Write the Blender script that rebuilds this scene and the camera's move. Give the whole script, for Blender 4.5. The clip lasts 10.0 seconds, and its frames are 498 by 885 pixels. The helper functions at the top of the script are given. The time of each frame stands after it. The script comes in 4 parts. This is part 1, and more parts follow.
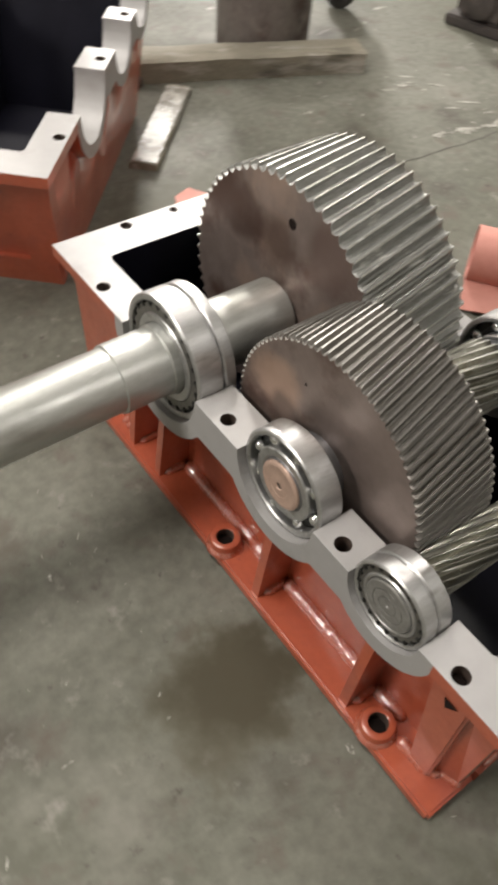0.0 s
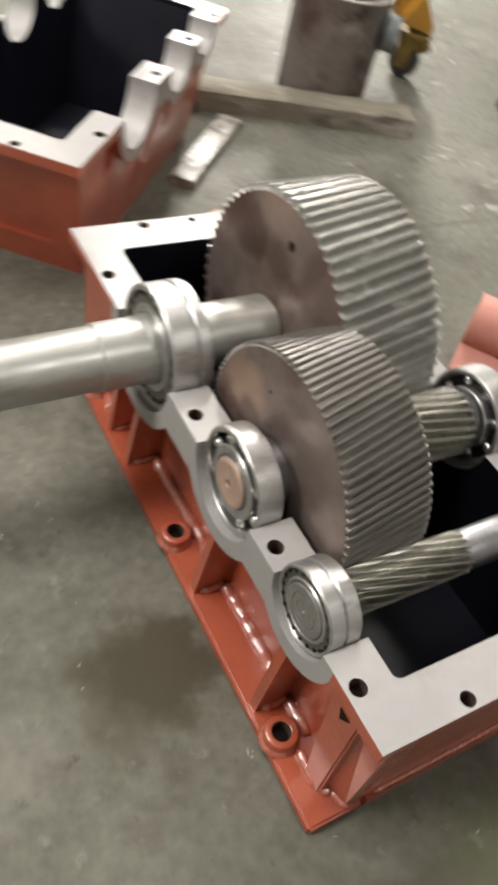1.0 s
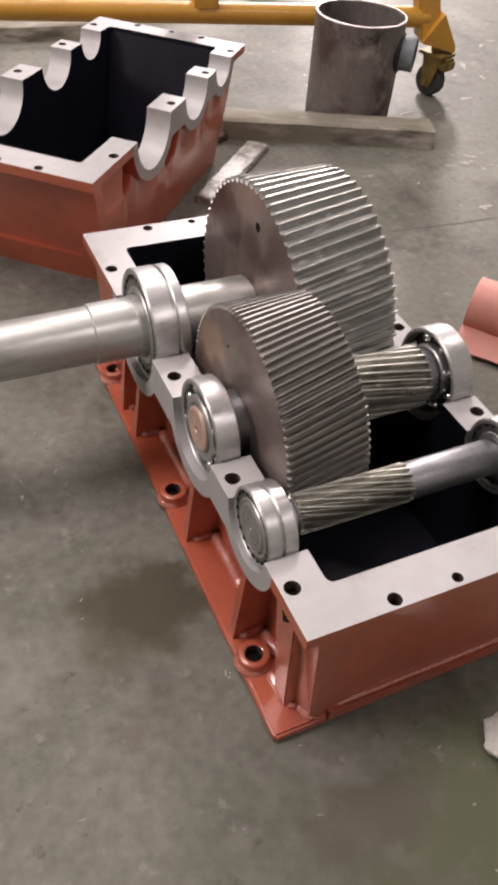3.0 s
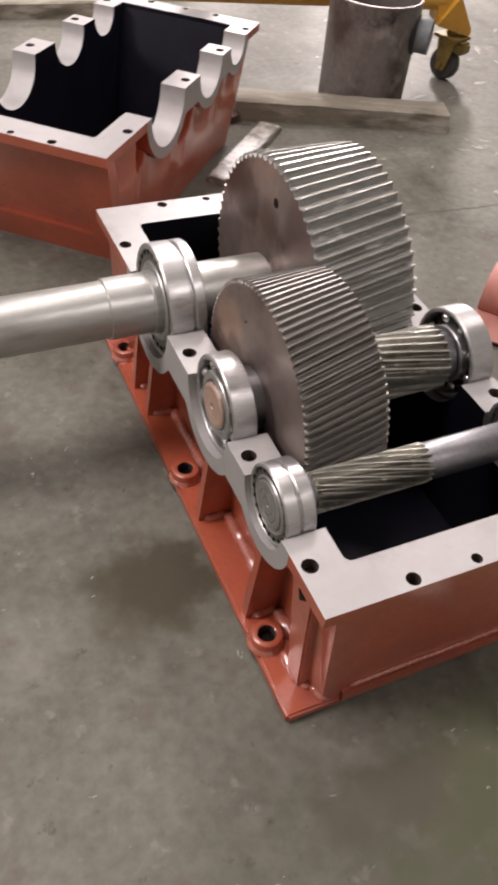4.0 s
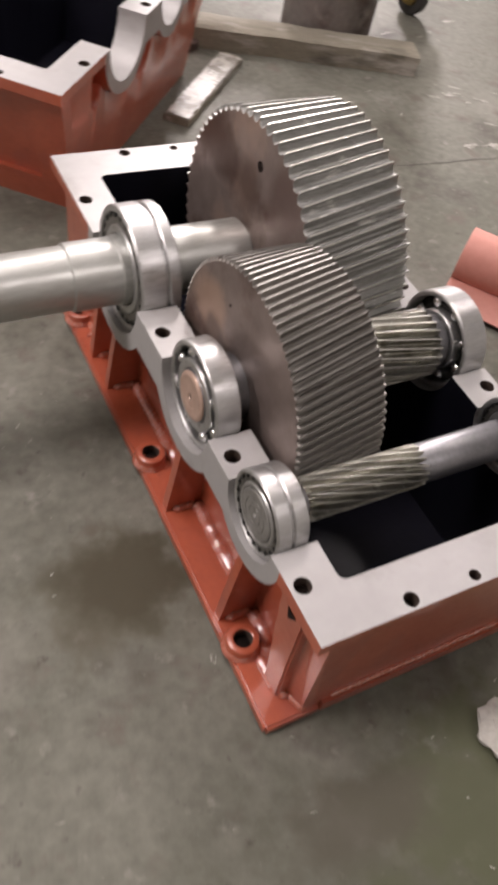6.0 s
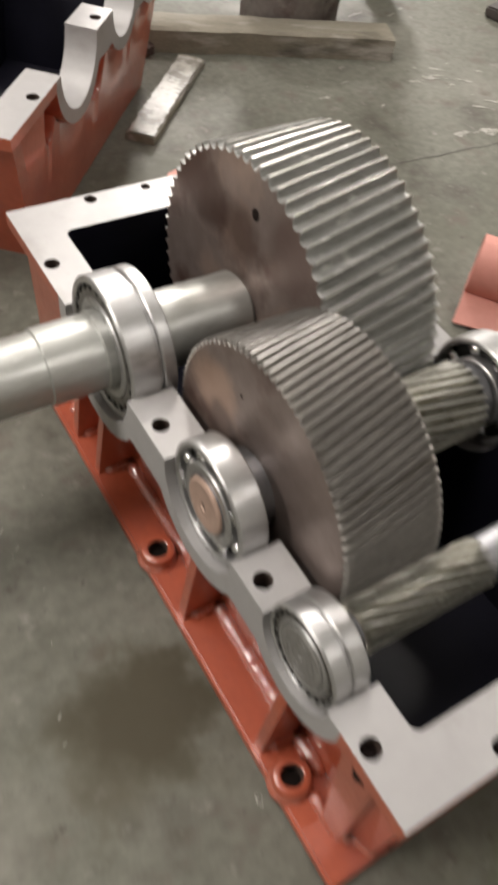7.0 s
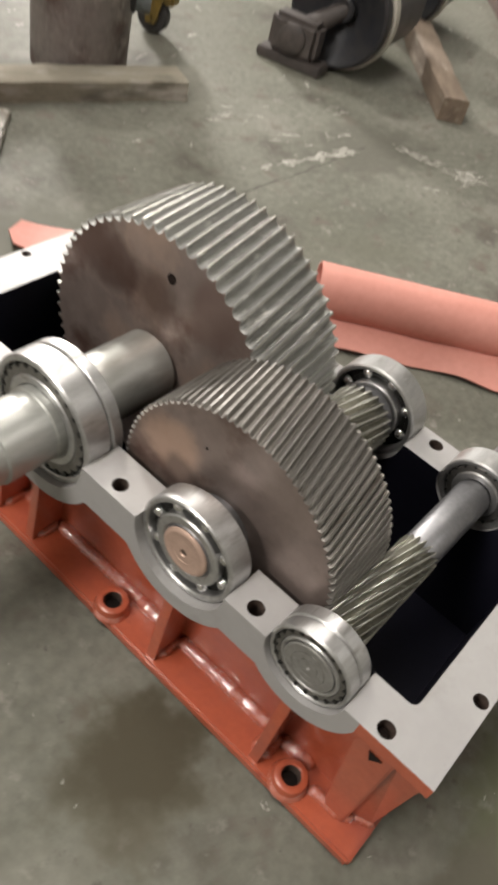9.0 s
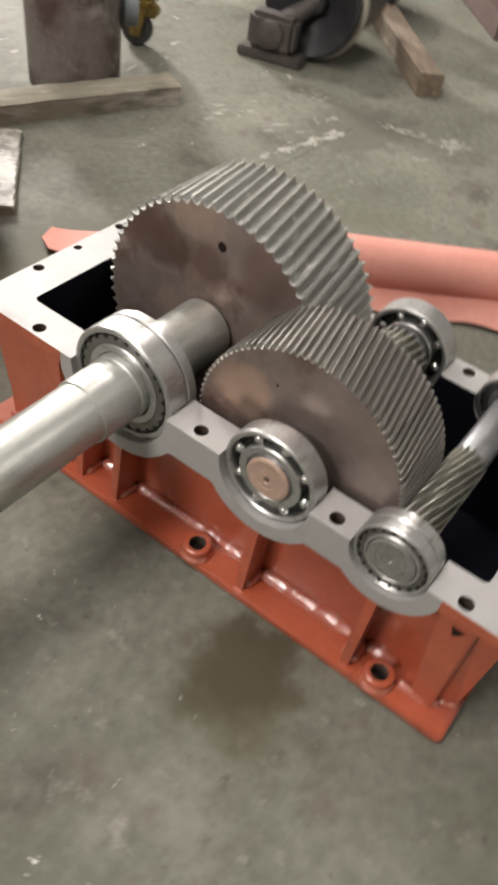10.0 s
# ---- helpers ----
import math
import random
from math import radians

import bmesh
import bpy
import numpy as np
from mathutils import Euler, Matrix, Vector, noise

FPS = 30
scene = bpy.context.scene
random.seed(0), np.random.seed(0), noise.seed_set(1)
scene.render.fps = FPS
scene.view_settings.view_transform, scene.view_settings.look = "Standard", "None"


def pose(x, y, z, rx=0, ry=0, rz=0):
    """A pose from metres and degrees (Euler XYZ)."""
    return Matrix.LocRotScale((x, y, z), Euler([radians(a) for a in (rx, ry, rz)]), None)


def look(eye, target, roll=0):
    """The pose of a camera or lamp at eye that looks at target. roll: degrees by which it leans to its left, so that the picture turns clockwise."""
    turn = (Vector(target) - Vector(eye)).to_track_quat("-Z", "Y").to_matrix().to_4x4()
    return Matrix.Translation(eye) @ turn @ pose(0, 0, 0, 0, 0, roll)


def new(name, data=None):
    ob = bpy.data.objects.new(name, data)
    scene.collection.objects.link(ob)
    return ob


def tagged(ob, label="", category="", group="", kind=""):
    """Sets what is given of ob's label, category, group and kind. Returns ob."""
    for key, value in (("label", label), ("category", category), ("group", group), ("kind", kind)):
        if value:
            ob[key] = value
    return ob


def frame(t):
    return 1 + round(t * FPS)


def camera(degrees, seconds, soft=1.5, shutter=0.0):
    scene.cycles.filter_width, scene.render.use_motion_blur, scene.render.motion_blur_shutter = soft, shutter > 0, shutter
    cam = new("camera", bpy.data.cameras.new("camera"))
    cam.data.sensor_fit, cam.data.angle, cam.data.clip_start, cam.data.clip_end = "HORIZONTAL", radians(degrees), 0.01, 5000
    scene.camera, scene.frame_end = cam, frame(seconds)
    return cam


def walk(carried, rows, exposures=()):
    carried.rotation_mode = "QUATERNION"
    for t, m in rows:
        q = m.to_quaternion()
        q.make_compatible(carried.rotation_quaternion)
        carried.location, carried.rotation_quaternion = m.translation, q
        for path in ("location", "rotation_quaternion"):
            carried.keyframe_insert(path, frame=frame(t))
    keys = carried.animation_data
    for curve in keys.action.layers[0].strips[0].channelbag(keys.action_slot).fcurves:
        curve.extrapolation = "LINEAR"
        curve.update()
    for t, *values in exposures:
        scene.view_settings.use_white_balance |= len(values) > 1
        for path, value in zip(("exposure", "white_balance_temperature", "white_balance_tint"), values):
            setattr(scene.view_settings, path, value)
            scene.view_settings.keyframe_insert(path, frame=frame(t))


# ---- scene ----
cam = camera(35.4, 10.0, soft=3.6, shutter=1.0)
PATH = [
    (0, (-0.456, -0.123, 1.094), (0.403, 0.864, -0.419), 6.3),
    (0.3, (-0.424, -0.156, 1.076), (0.366, 0.879, -0.442), 7.0),
    (0.5, (-0.419, -0.174, 1.051), (0.408, 0.873, -0.439), 10.9),
    (0.8, (-0.421, -0.206, 1.081), (0.513, 0.866, -0.325), 13.8),
    (1, (-0.441, -0.224, 1.098), (0.438, 0.848, -0.343), 16.0),
    (1.2, (-0.47, -0.26, 1.126), (0.497, 0.887, -0.196), 19.5),
    (1.5, (-0.486, -0.314, 1.153), (0.49, 0.939, -0.063), 16.7),
    (2, (-0.415, -0.388, 1.135), (0.376, 0.818, -0.250), 12.1),
    (2.2, (-0.376, -0.446, 1.126), (0.4, 0.795, -0.237), 9.9),
    (2.5, (-0.358, -0.49, 1.127), (0.365, 0.777, -0.242), 6.8),
    (2.7, (-0.35, -0.494, 1.129), (0.331, 0.781, -0.253), 5.8),
    (3.8, (-0.367, -0.491, 1.104), (0.307, 0.752, -0.311), 6.3),
    (4, (-0.372, -0.487, 1.1), (0.298, 0.759, -0.313), 6.9),
    (4.5, (-0.369, -0.477, 1.092), (0.304, 0.734, -0.349), 9.4),
    (5, (-0.364, -0.465, 1.094), (0.327, 0.73, -0.353), 9.6),
    (5.5, (-0.378, -0.426, 1.09), (0.328, 0.732, -0.38), 11.7),
    (5.7, (-0.386, -0.391, 1.088), (0.353, 0.712, -0.407), 13.5),
    (6.8, (-0.339, -0.149, 1.066), (0.537, 0.812, -0.454), 14.0),
    (7, (-0.308, -0.104, 1.044), (0.501, 0.882, -0.497), 10.7),
    (7.2, (-0.29, -0.065, 1.049), (0.506, 0.932, -0.491), 10.7),
    (7.5, (-0.293, -0.037, 1.053), (0.568, 0.912, -0.483), 11.3),
    (8, (-0.336, 0.012, 1.076), (0.687, 0.819, -0.44), 13.2),
    (8.2, (-0.365, 0.032, 1.088), (0.716, 0.787, -0.416), 14.2),
    (8.5, (-0.42, 0.04, 1.082), (0.699, 0.693, -0.442), 16.3),
    (8.8, (-0.472, 0.021, 1.094), (0.694, 0.688, -0.387), 17.2),
    (9, (-0.5, 0.012, 1.11), (0.725, 0.681, -0.323), 17.8),
    (9.5, (-0.648, -0.022, 1.134), (0.607, 0.689, -0.252), 15.7),
    (10, (-0.692, -0.014, 1.126), (0.539, 0.664, -0.298), 11.0),
]
walk(cam, [(t, look(eye, target, roll)) for t, eye, target, roll in PATH],
     [(0, -0.55, 6500, 12), (1.5, -0.42, 6500, 12), (2.0, -0.82, 6500, 16), (2.5, -0.62, 6500, 24), (5.7, -0.60, 6500, 24), (7, -0.66, 6500, 14), (8.2, -0.57, 6500, 12), (10, -0.49, 6500, 13)])

# ---- light and exposure ----
world = bpy.data.worlds.new("hall")
scene.world = world
world.use_nodes = True
world.node_tree.nodes["Background"].inputs[0].default_value = (0.9, 0.95, 1.0, 1)
world.node_tree.nodes["Background"].inputs[1].default_value = 0.12


def area_lamp(name, eye, target, size, size_y, power, color):
    data = bpy.data.lights.new(name, "AREA")
    data.shape, data.size, data.size_y, data.energy, data.color = "RECTANGLE", size, size_y, power, color
    ob = new(name, data)
    ob.matrix_world = look(eye, target)
    return ob


WARM = (1.0, 0.955, 0.88)
area_lamp("far_hall_lamp", (5.2, 9.2, 3.9), (1.1, 1.7, 0), 1.0, 0.8, 1550, (1.0, 0.96, 0.89))
# unseen overhead fill, added for even brightness and glints on metal
for x, y, size, power in ((0.9, 4.6, 0.7, 90), (2.9, 6.2, 0.7, 430), (4.2, 2.2, 0.7, 120), (-1.5, 1.9, 2.2, 340), (1.6, -4.2, 0.9, 140)):
    area_lamp("overhead_fill_lamp", (x, y, 6.1), (x * 0.8, y * 0.8, 0), size, size, power, WARM)
# added fill from the west, no such fitting is known
area_lamp("west_fill_lamp", (-4.8, 1.9, 3.8), (0.0, 0.5, 0.2), 1.6, 0.8, 290, WARM)


# ---- materials ----
def mat(name, c1, c2, rough=0.5, metal=0.0, scale=20.0, fine=180.0, bump=0.1, spot=None, rough2=None, stretch=(1, 1, 1), coat=0.0, bump_dist=0.002, contrast=(0.35, 0.65)):
    """Two colours mixed by noise at two scales, uneven gloss, fine relief; spot: (colour, scale, threshold) for stains."""
    m = bpy.data.materials.new(name)
    m.use_nodes = True
    nt = m.node_tree
    bsdf = nt.nodes["Principled BSDF"]
    tc = nt.nodes.new("ShaderNodeTexCoord")
    mp = nt.nodes.new("ShaderNodeMapping")
    mp.inputs["Scale"].default_value = stretch
    nt.links.new(tc.outputs["Object"], mp.inputs[0])

    def noise_tex(s, detail):
        n = nt.nodes.new("ShaderNodeTexNoise")
        n.inputs["Scale"].default_value, n.inputs["Detail"].default_value = s, detail
        n.inputs["Roughness"].default_value = 0.6
        nt.links.new(mp.outputs[0], n.inputs["Vector"])
        return n.outputs["Fac"]

    def ramp(src, lo, hi):
        r = nt.nodes.new("ShaderNodeMapRange")
        r.inputs[1].default_value, r.inputs[2].default_value = lo, hi
        nt.links.new(src, r.inputs[0])
        return r.outputs[0]

    def mix(f, a, b):
        x = nt.nodes.new("ShaderNodeMix")
        x.data_type = "RGBA"
        nt.links.new(f, x.inputs[0])
        for v, k in ((a, 6), (b, 7)):
            if isinstance(v, tuple):
                x.inputs[k].default_value = (*v, 1)
            else:
                nt.links.new(v, x.inputs[k])
        return x.outputs[2]

    big, small = noise_tex(scale, 5), noise_tex(fine, 3)
    half = nt.nodes.new("ShaderNodeMath")
    half.operation = "MULTIPLY_ADD"
    nt.links.new(small, half.inputs[0])
    half.inputs[1].default_value = 0.4
    sub = nt.nodes.new("ShaderNodeMath")
    sub.operation = "MULTIPLY"
    nt.links.new(big, sub.inputs[0])
    sub.inputs[1].default_value = 0.6
    nt.links.new(sub.outputs[0], half.inputs[2])
    both = half.outputs[0]
    col = mix(ramp(both, *contrast), c1, c2)
    for sp in (spot or ()):
        sc, sscale, lo, hi = sp
        col = mix(ramp(noise_tex(sscale, 6), lo, hi), col, sc)
    nt.links.new(col, bsdf.inputs["Base Color"])
    bsdf.inputs["Metallic"].default_value = metal
    rr = nt.nodes.new("ShaderNodeMapRange")
    nt.links.new(both, rr.inputs[0])
    rr.inputs[1].default_value, rr.inputs[2].default_value = 0.3, 0.7
    rr.inputs[3].default_value, rr.inputs[4].default_value = rough, rough2 if rough2 is not None else rough + 0.12
    nt.links.new(rr.outputs[0], bsdf.inputs["Roughness"])
    if bump:
        b = nt.nodes.new("ShaderNodeBump")
        b.inputs["Strength"].default_value, b.inputs["Distance"].default_value = bump, bump_dist
        nt.links.new(both, b.inputs["Height"])
        nt.links.new(b.outputs[0], bsdf.inputs["Normal"])
    if coat:
        bsdf.inputs["Coat Weight"].default_value = coat
        bsdf.inputs["Coat Roughness"].default_value = 0.16
    return m


RED = mat("red_oxide_paint", (0.42, 0.090, 0.040), (0.33, 0.066, 0.029), 0.36, 0, 9, 90, 0.16, coat=1.0, spot=(((0.29, 0.066, 0.042), 6, 0.52, 0.72), ((0.24, 0.052, 0.030), 30, 0.66, 0.78)))
WELD = mat("glossy_painted_weld", (0.46, 0.115, 0.062), (0.35, 0.076, 0.040), 0.20, 0, 150, 420, 1.0, coat=1.0, bump_dist=0.003)
WELD.node_tree.nodes["Principled BSDF"].inputs["Specular IOR Level"].default_value = 1.0
WELD.node_tree.nodes["Principled BSDF"].inputs["Coat IOR"].default_value = 1.9
WELD.node_tree.nodes["Principled BSDF"].inputs["Coat Roughness"].default_value = 0.06
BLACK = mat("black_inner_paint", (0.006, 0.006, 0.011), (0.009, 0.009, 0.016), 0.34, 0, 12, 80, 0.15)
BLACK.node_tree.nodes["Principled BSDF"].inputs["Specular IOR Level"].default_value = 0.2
MACHINED = mat("machined_cast_iron", (0.42, 0.412, 0.408), (0.355, 0.347, 0.342), 0.46, 0.35, 7, 30, 0.015, spot=(((0.32, 0.308, 0.295), 9, 0.58, 0.74), ((0.27, 0.258, 0.246), 24, 0.68, 0.79)), rough2=0.58, contrast=(0.25, 0.75))
MACHINED.node_tree.nodes["Principled BSDF"].inputs["Specular IOR Level"].default_value = 0.3
STEEL = mat("polished_shaft_steel", (0.52, 0.53, 0.505), (0.40, 0.405, 0.38), 0.33, 0.72, 11, 60, 0.05, stretch=(0.6, 2, 2), rough2=0.50, spot=(((0.32, 0.315, 0.285), 8, 0.52, 0.68), ((0.60, 0.60, 0.58), 30, 0.64, 0.74)))
RING = mat("bearing_ring_steel", (0.60, 0.60, 0.595), (0.45, 0.45, 0.445), 0.28, 0.88, 22, 120, 0.05, stretch=(0.5, 2, 2), rough2=0.46, spot=(((0.36, 0.35, 0.335), 26, 0.56, 0.70),))
BALL = mat("bearing_ball_steel", (0.8, 0.8, 0.8), (0.7, 0.7, 0.7), 0.1, 1.0, 25, 200, 0.0)
CAGE = mat("bearing_cage_steel", (0.27, 0.26, 0.245), (0.18, 0.175, 0.165), 0.40, 0.9, 40, 300, 0.05)
# near black, stands in for shade in the bearing recesses
GAP_SHADE = mat("bearing_gap_shade", (0.010, 0.010, 0.009), (0.02, 0.02, 0.018), 0.3, 0.3, 60, 300, 0.1)
FACE = mat("oily_turned_gear_face", (0.30, 0.24, 0.215), (0.19, 0.15, 0.134), 0.34, 0.62, 5, 28, 0.02, spot=(((0.42, 0.30, 0.24), 3.4, 0.52, 0.66), ((0.12, 0.072, 0.058), 5.5, 0.52, 0.64)), rough2=0.46)
TOOTH = mat("hobbed_gear_teeth", (0.36, 0.362, 0.345), (0.23, 0.23, 0.215), 0.42, 0.75, 20, 150, 0.22, stretch=(0.4, 2, 2), spot=(((0.62, 0.62, 0.59), 34, 0.60, 0.70), ((0.16, 0.158, 0.134), 12, 0.60, 0.74)), rough2=0.6)
TIP = mat("worn_bright_tooth_tip", (0.62, 0.615, 0.575), (0.38, 0.375, 0.335), 0.32, 0.95, 30, 130, 0.35, rough2=0.56, stretch=(0.5, 2, 2), spot=(((0.85, 0.85, 0.82), 55, 0.60, 0.68),))
TIP2 = mat("dull_tooth_tip", (0.28, 0.267, 0.248), (0.17, 0.162, 0.150), 0.44, 0.8, 30, 200, 0.2)
TOOTH2 = mat("oiled_gear_teeth", (0.235, 0.222, 0.203), (0.140, 0.132, 0.119), 0.44, 0.85, 20, 150, 0.15, stretch=(0.4, 2, 2), spot=(((0.10, 0.088, 0.074), 14, 0.58, 0.70),))
DARKSHAFT = mat("dark_oiled_shaft", (0.30, 0.30, 0.31), (0.22, 0.22, 0.23), 0.38, 0.9, 14, 160, 0.08)
PINION = mat("greased_pinion_teeth", (0.42, 0.415, 0.37), (0.29, 0.285, 0.245), 0.24, 1.0, 25, 160, 0.18, rough2=0.46, spot=(((0.19, 0.18, 0.14), 16, 0.54, 0.70), ((0.66, 0.66, 0.62), 45, 0.62, 0.72)))
COPPER = mat("blued_shaft_end", (0.58, 0.41, 0.33), (0.47, 0.33, 0.265), 0.42, 0.45, 30, 200, 0.03)
# near black: the shade inside holes and notches, given as a colour
HOLE_SHADE = mat("hole_shade_black", (0.020, 0.014, 0.012), (0.012, 0.009, 0.008), 0.9, 0.0, 60, 300, 0.1)
HOLE_SHADE.node_tree.nodes["Principled BSDF"].inputs["Specular IOR Level"].default_value = 0.1
BORE = mat("oily_drilled_wall", (0.10, 0.07, 0.056), (0.055, 0.040, 0.033), 0.5, 0.2, 60, 300, 0.1)


def stains(m, spots, grain, strength=0.85):
    """Lay ragged stains or painted shade, each (centre, size, colour), over a material."""
    nt = m.node_tree
    bsdf = nt.nodes["Principled BSDF"]
    last = bsdf.inputs["Base Color"].links[0].from_socket
    tc = nt.nodes.new("ShaderNodeTexCoord")
    warp = nt.nodes.new("ShaderNodeTexNoise")
    warp.inputs["Scale"].default_value, warp.inputs["Detail"].default_value = grain, 6
    nt.links.new(tc.outputs["Object"], warp.inputs["Vector"])
    for centre, size, tint in spots:
        mp = nt.nodes.new("ShaderNodeMapping")
        mp.inputs["Location"].default_value = [-c / s for c, s in zip(centre, size)]
        mp.inputs["Scale"].default_value = [1 / s for s in size]
        nt.links.new(tc.outputs["Object"], mp.inputs[0])
        ln = nt.nodes.new("ShaderNodeVectorMath")
        ln.operation = "LENGTH"
        nt.links.new(mp.outputs[0], ln.inputs[0])
        add = nt.nodes.new("ShaderNodeMath")
        add.operation = "MULTIPLY_ADD"
        nt.links.new(warp.outputs["Fac"], add.inputs[0])
        add.inputs[1].default_value = 1.5
        nt.links.new(ln.outputs["Value"], add.inputs[2])
        mr = nt.nodes.new("ShaderNodeMapRange")
        mr.interpolation_type = "SMOOTHSTEP"
        mr.inputs[1].default_value, mr.inputs[2].default_value, mr.inputs[3].default_value, mr.inputs[4].default_value = 1.20, 1.80, strength, 0.0
        nt.links.new(add.outputs[0], mr.inputs[0])
        mx = nt.nodes.new("ShaderNodeMix")
        mx.data_type = "RGBA"
        nt.links.new(mr.outputs[0], mx.inputs[0])
        nt.links.new(last, mx.inputs[6])
        mx.inputs[7].default_value = (*tint, 1)
        last = mx.outputs[2]
    nt.links.new(last, bsdf.inputs["Base Color"])


# copper-brown and dark oil stains on the two large gear faces
stains(FACE, (((0.06, 0.43, 0.355), (0.05, 0.062, 0.058), (0.44, 0.30, 0.225)), ((0.06, 0.395, 0.31), (0.05, 0.05, 0.04), (0.12, 0.085, 0.07)), ((0.06, 0.25, 0.20), (0.05, 0.07, 0.08), (0.15, 0.105, 0.085)),
              ((0.207, 0.72, 0.41), (0.05, 0.10, 0.06), (0.10, 0.062, 0.05)), ((0.207, 0.62, 0.40), (0.05, 0.05, 0.06), (0.13, 0.085, 0.068)), ((0.207, 0.50, 0.44), (0.05, 0.06, 0.07), (0.15, 0.10, 0.085))), 14, 0.8)


def concrete():
    """Worn concrete: broad mottling, olive damp patches, white paint flecks, trodden dirt and a painted shadow patch.
    """
    m = mat("worn_concrete", (0.166, 0.165, 0.137), (0.110, 0.1105, 0.089), 0.58, 0, 1.6, 42, 0.34,
            spot=(((0.095, 0.095, 0.070), 0.9, 0.52, 0.72), ((0.215, 0.208, 0.180), 2.3, 0.57, 0.73), ((0.080, 0.073, 0.060), 5.0, 0.56, 0.70), ((0.118, 0.102, 0.084), 11.0, 0.56, 0.70), ((0.070, 0.063, 0.053), 30.0, 0.63, 0.75),
                  ((0.225, 0.215, 0.190), 20.0, 0.60, 0.74), ((0.50, 0.49, 0.45), 16.0, 0.700, 0.735)), rough2=0.70, contrast=(0.40, 0.60))
    # stains beside the casing, its end-wall shadow painted at (0.30, -0.28), darker patches further back
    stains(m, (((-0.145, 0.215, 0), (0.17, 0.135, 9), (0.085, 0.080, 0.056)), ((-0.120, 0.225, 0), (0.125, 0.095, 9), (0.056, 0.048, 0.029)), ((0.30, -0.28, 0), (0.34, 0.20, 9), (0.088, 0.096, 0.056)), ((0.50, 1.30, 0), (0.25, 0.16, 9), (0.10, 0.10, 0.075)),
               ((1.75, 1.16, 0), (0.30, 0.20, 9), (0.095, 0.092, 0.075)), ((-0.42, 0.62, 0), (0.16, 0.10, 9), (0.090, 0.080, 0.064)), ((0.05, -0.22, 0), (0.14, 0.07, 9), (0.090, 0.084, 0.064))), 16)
    return m


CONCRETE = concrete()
CONCRETE.node_tree.nodes["Principled BSDF"].inputs["Specular IOR Level"].default_value = 0.22
WOOD = mat("dusty_grey_timber", (0.27, 0.247, 0.195), (0.165, 0.150, 0.115), 0.7, 0, 6, 90, 0.4, stretch=(1, 4, 4), spot=(((0.36, 0.34, 0.30), 4, 0.52, 0.64), ((0.10, 0.09, 0.072), 3, 0.56, 0.68)))
PIPE = mat("mill_scale_pipe", (0.21, 0.188, 0.175), (0.12, 0.105, 0.098), 0.40, 0.40, 7, 60, 0.15, spot=(((0.33, 0.30, 0.28), 9, 0.55, 0.70), ((0.080, 0.052, 0.045), 6, 0.50, 0.62), ((0.035, 0.027, 0.026), 8, 0.60, 0.70)), stretch=(1, 1, 0.8))
YELLOW = mat("yellow_enamel", (0.52, 0.27, 0.03), (0.42, 0.21, 0.025), 0.35, 0, 8, 70, 0.1, coat=0.2)
CASTER_Y = mat("greasy_yellow_zinc", (0.30, 0.20, 0.04), (0.13, 0.10, 0.04), 0.4, 0.4, 25, 120, 0.2)
RUBBER = mat("black_rubber", (0.03, 0.03, 0.03), (0.05, 0.048, 0.045), 0.6, 0, 30, 150, 0.1)
PINK = mat("salmon_gasket_sheet", (0.61, 0.275, 0.225), (0.53, 0.225, 0.18), 0.45, 0, 5, 60, 0.15)
BLUE = mat("blue_machine_enamel", (0.03, 0.20, 0.42), (0.02, 0.14, 0.33), 0.25, 0, 6, 60, 0.1, coat=0.4)
DARKIRON = mat("black_motor_iron", (0.012, 0.014, 0.020), (0.028, 0.027, 0.027), 0.38, 0.1, 14, 90, 0.2)
RUSTY = mat("rusty_brown_iron", (0.13, 0.085, 0.07), (0.08, 0.06, 0.055), 0.6, 0.2, 14, 90, 0.3)
GREYSTEEL = mat("dull_grey_steel", (0.29, 0.285, 0.265), (0.20, 0.195, 0.18), 0.45, 0.5, 10, 90, 0.10)
ENDFACE = mat("dull_turned_end", (0.34, 0.335, 0.32), (0.23, 0.225, 0.21), 0.42, 0.6, 26, 120, 0.05, spot=(((0.16, 0.155, 0.14), 20, 0.58, 0.72),))
WALLMAT = mat("pale_bounce_surface", (0.50, 0.49, 0.46), (0.42, 0.41, 0.39), 0.8, 0, 1.2, 20, 0.2)


# ---- mesh helpers ----
def bm_new():
    return bmesh.new()


def part(name, bm, material, parent=None, label="", smooth=True, angle=35):
    """Link a bmesh as one mesh object under a thing or a part."""
    me = bpy.data.meshes.new(name)
    bmesh.ops.recalc_face_normals(bm, faces=bm.faces[:])
    lim = radians(angle)
    for e in bm.edges:
        e.smooth = len(e.link_faces) == 2 and e.calc_face_angle(0) < lim
    for f in bm.faces:
        f.smooth = smooth
    bm.to_mesh(me)
    bm.free()
    for m in material if isinstance(material, (list, tuple)) else (material,):
        me.materials.append(m)
    ob = new(name, me)
    if parent:
        ob.parent = parent
    if label:
        ob["label"] = label
    return ob


def thing(name, m, label, category, group="", kind=""):
    ob = new(name)
    ob.matrix_world = m
    return tagged(ob, label, category, group, kind)


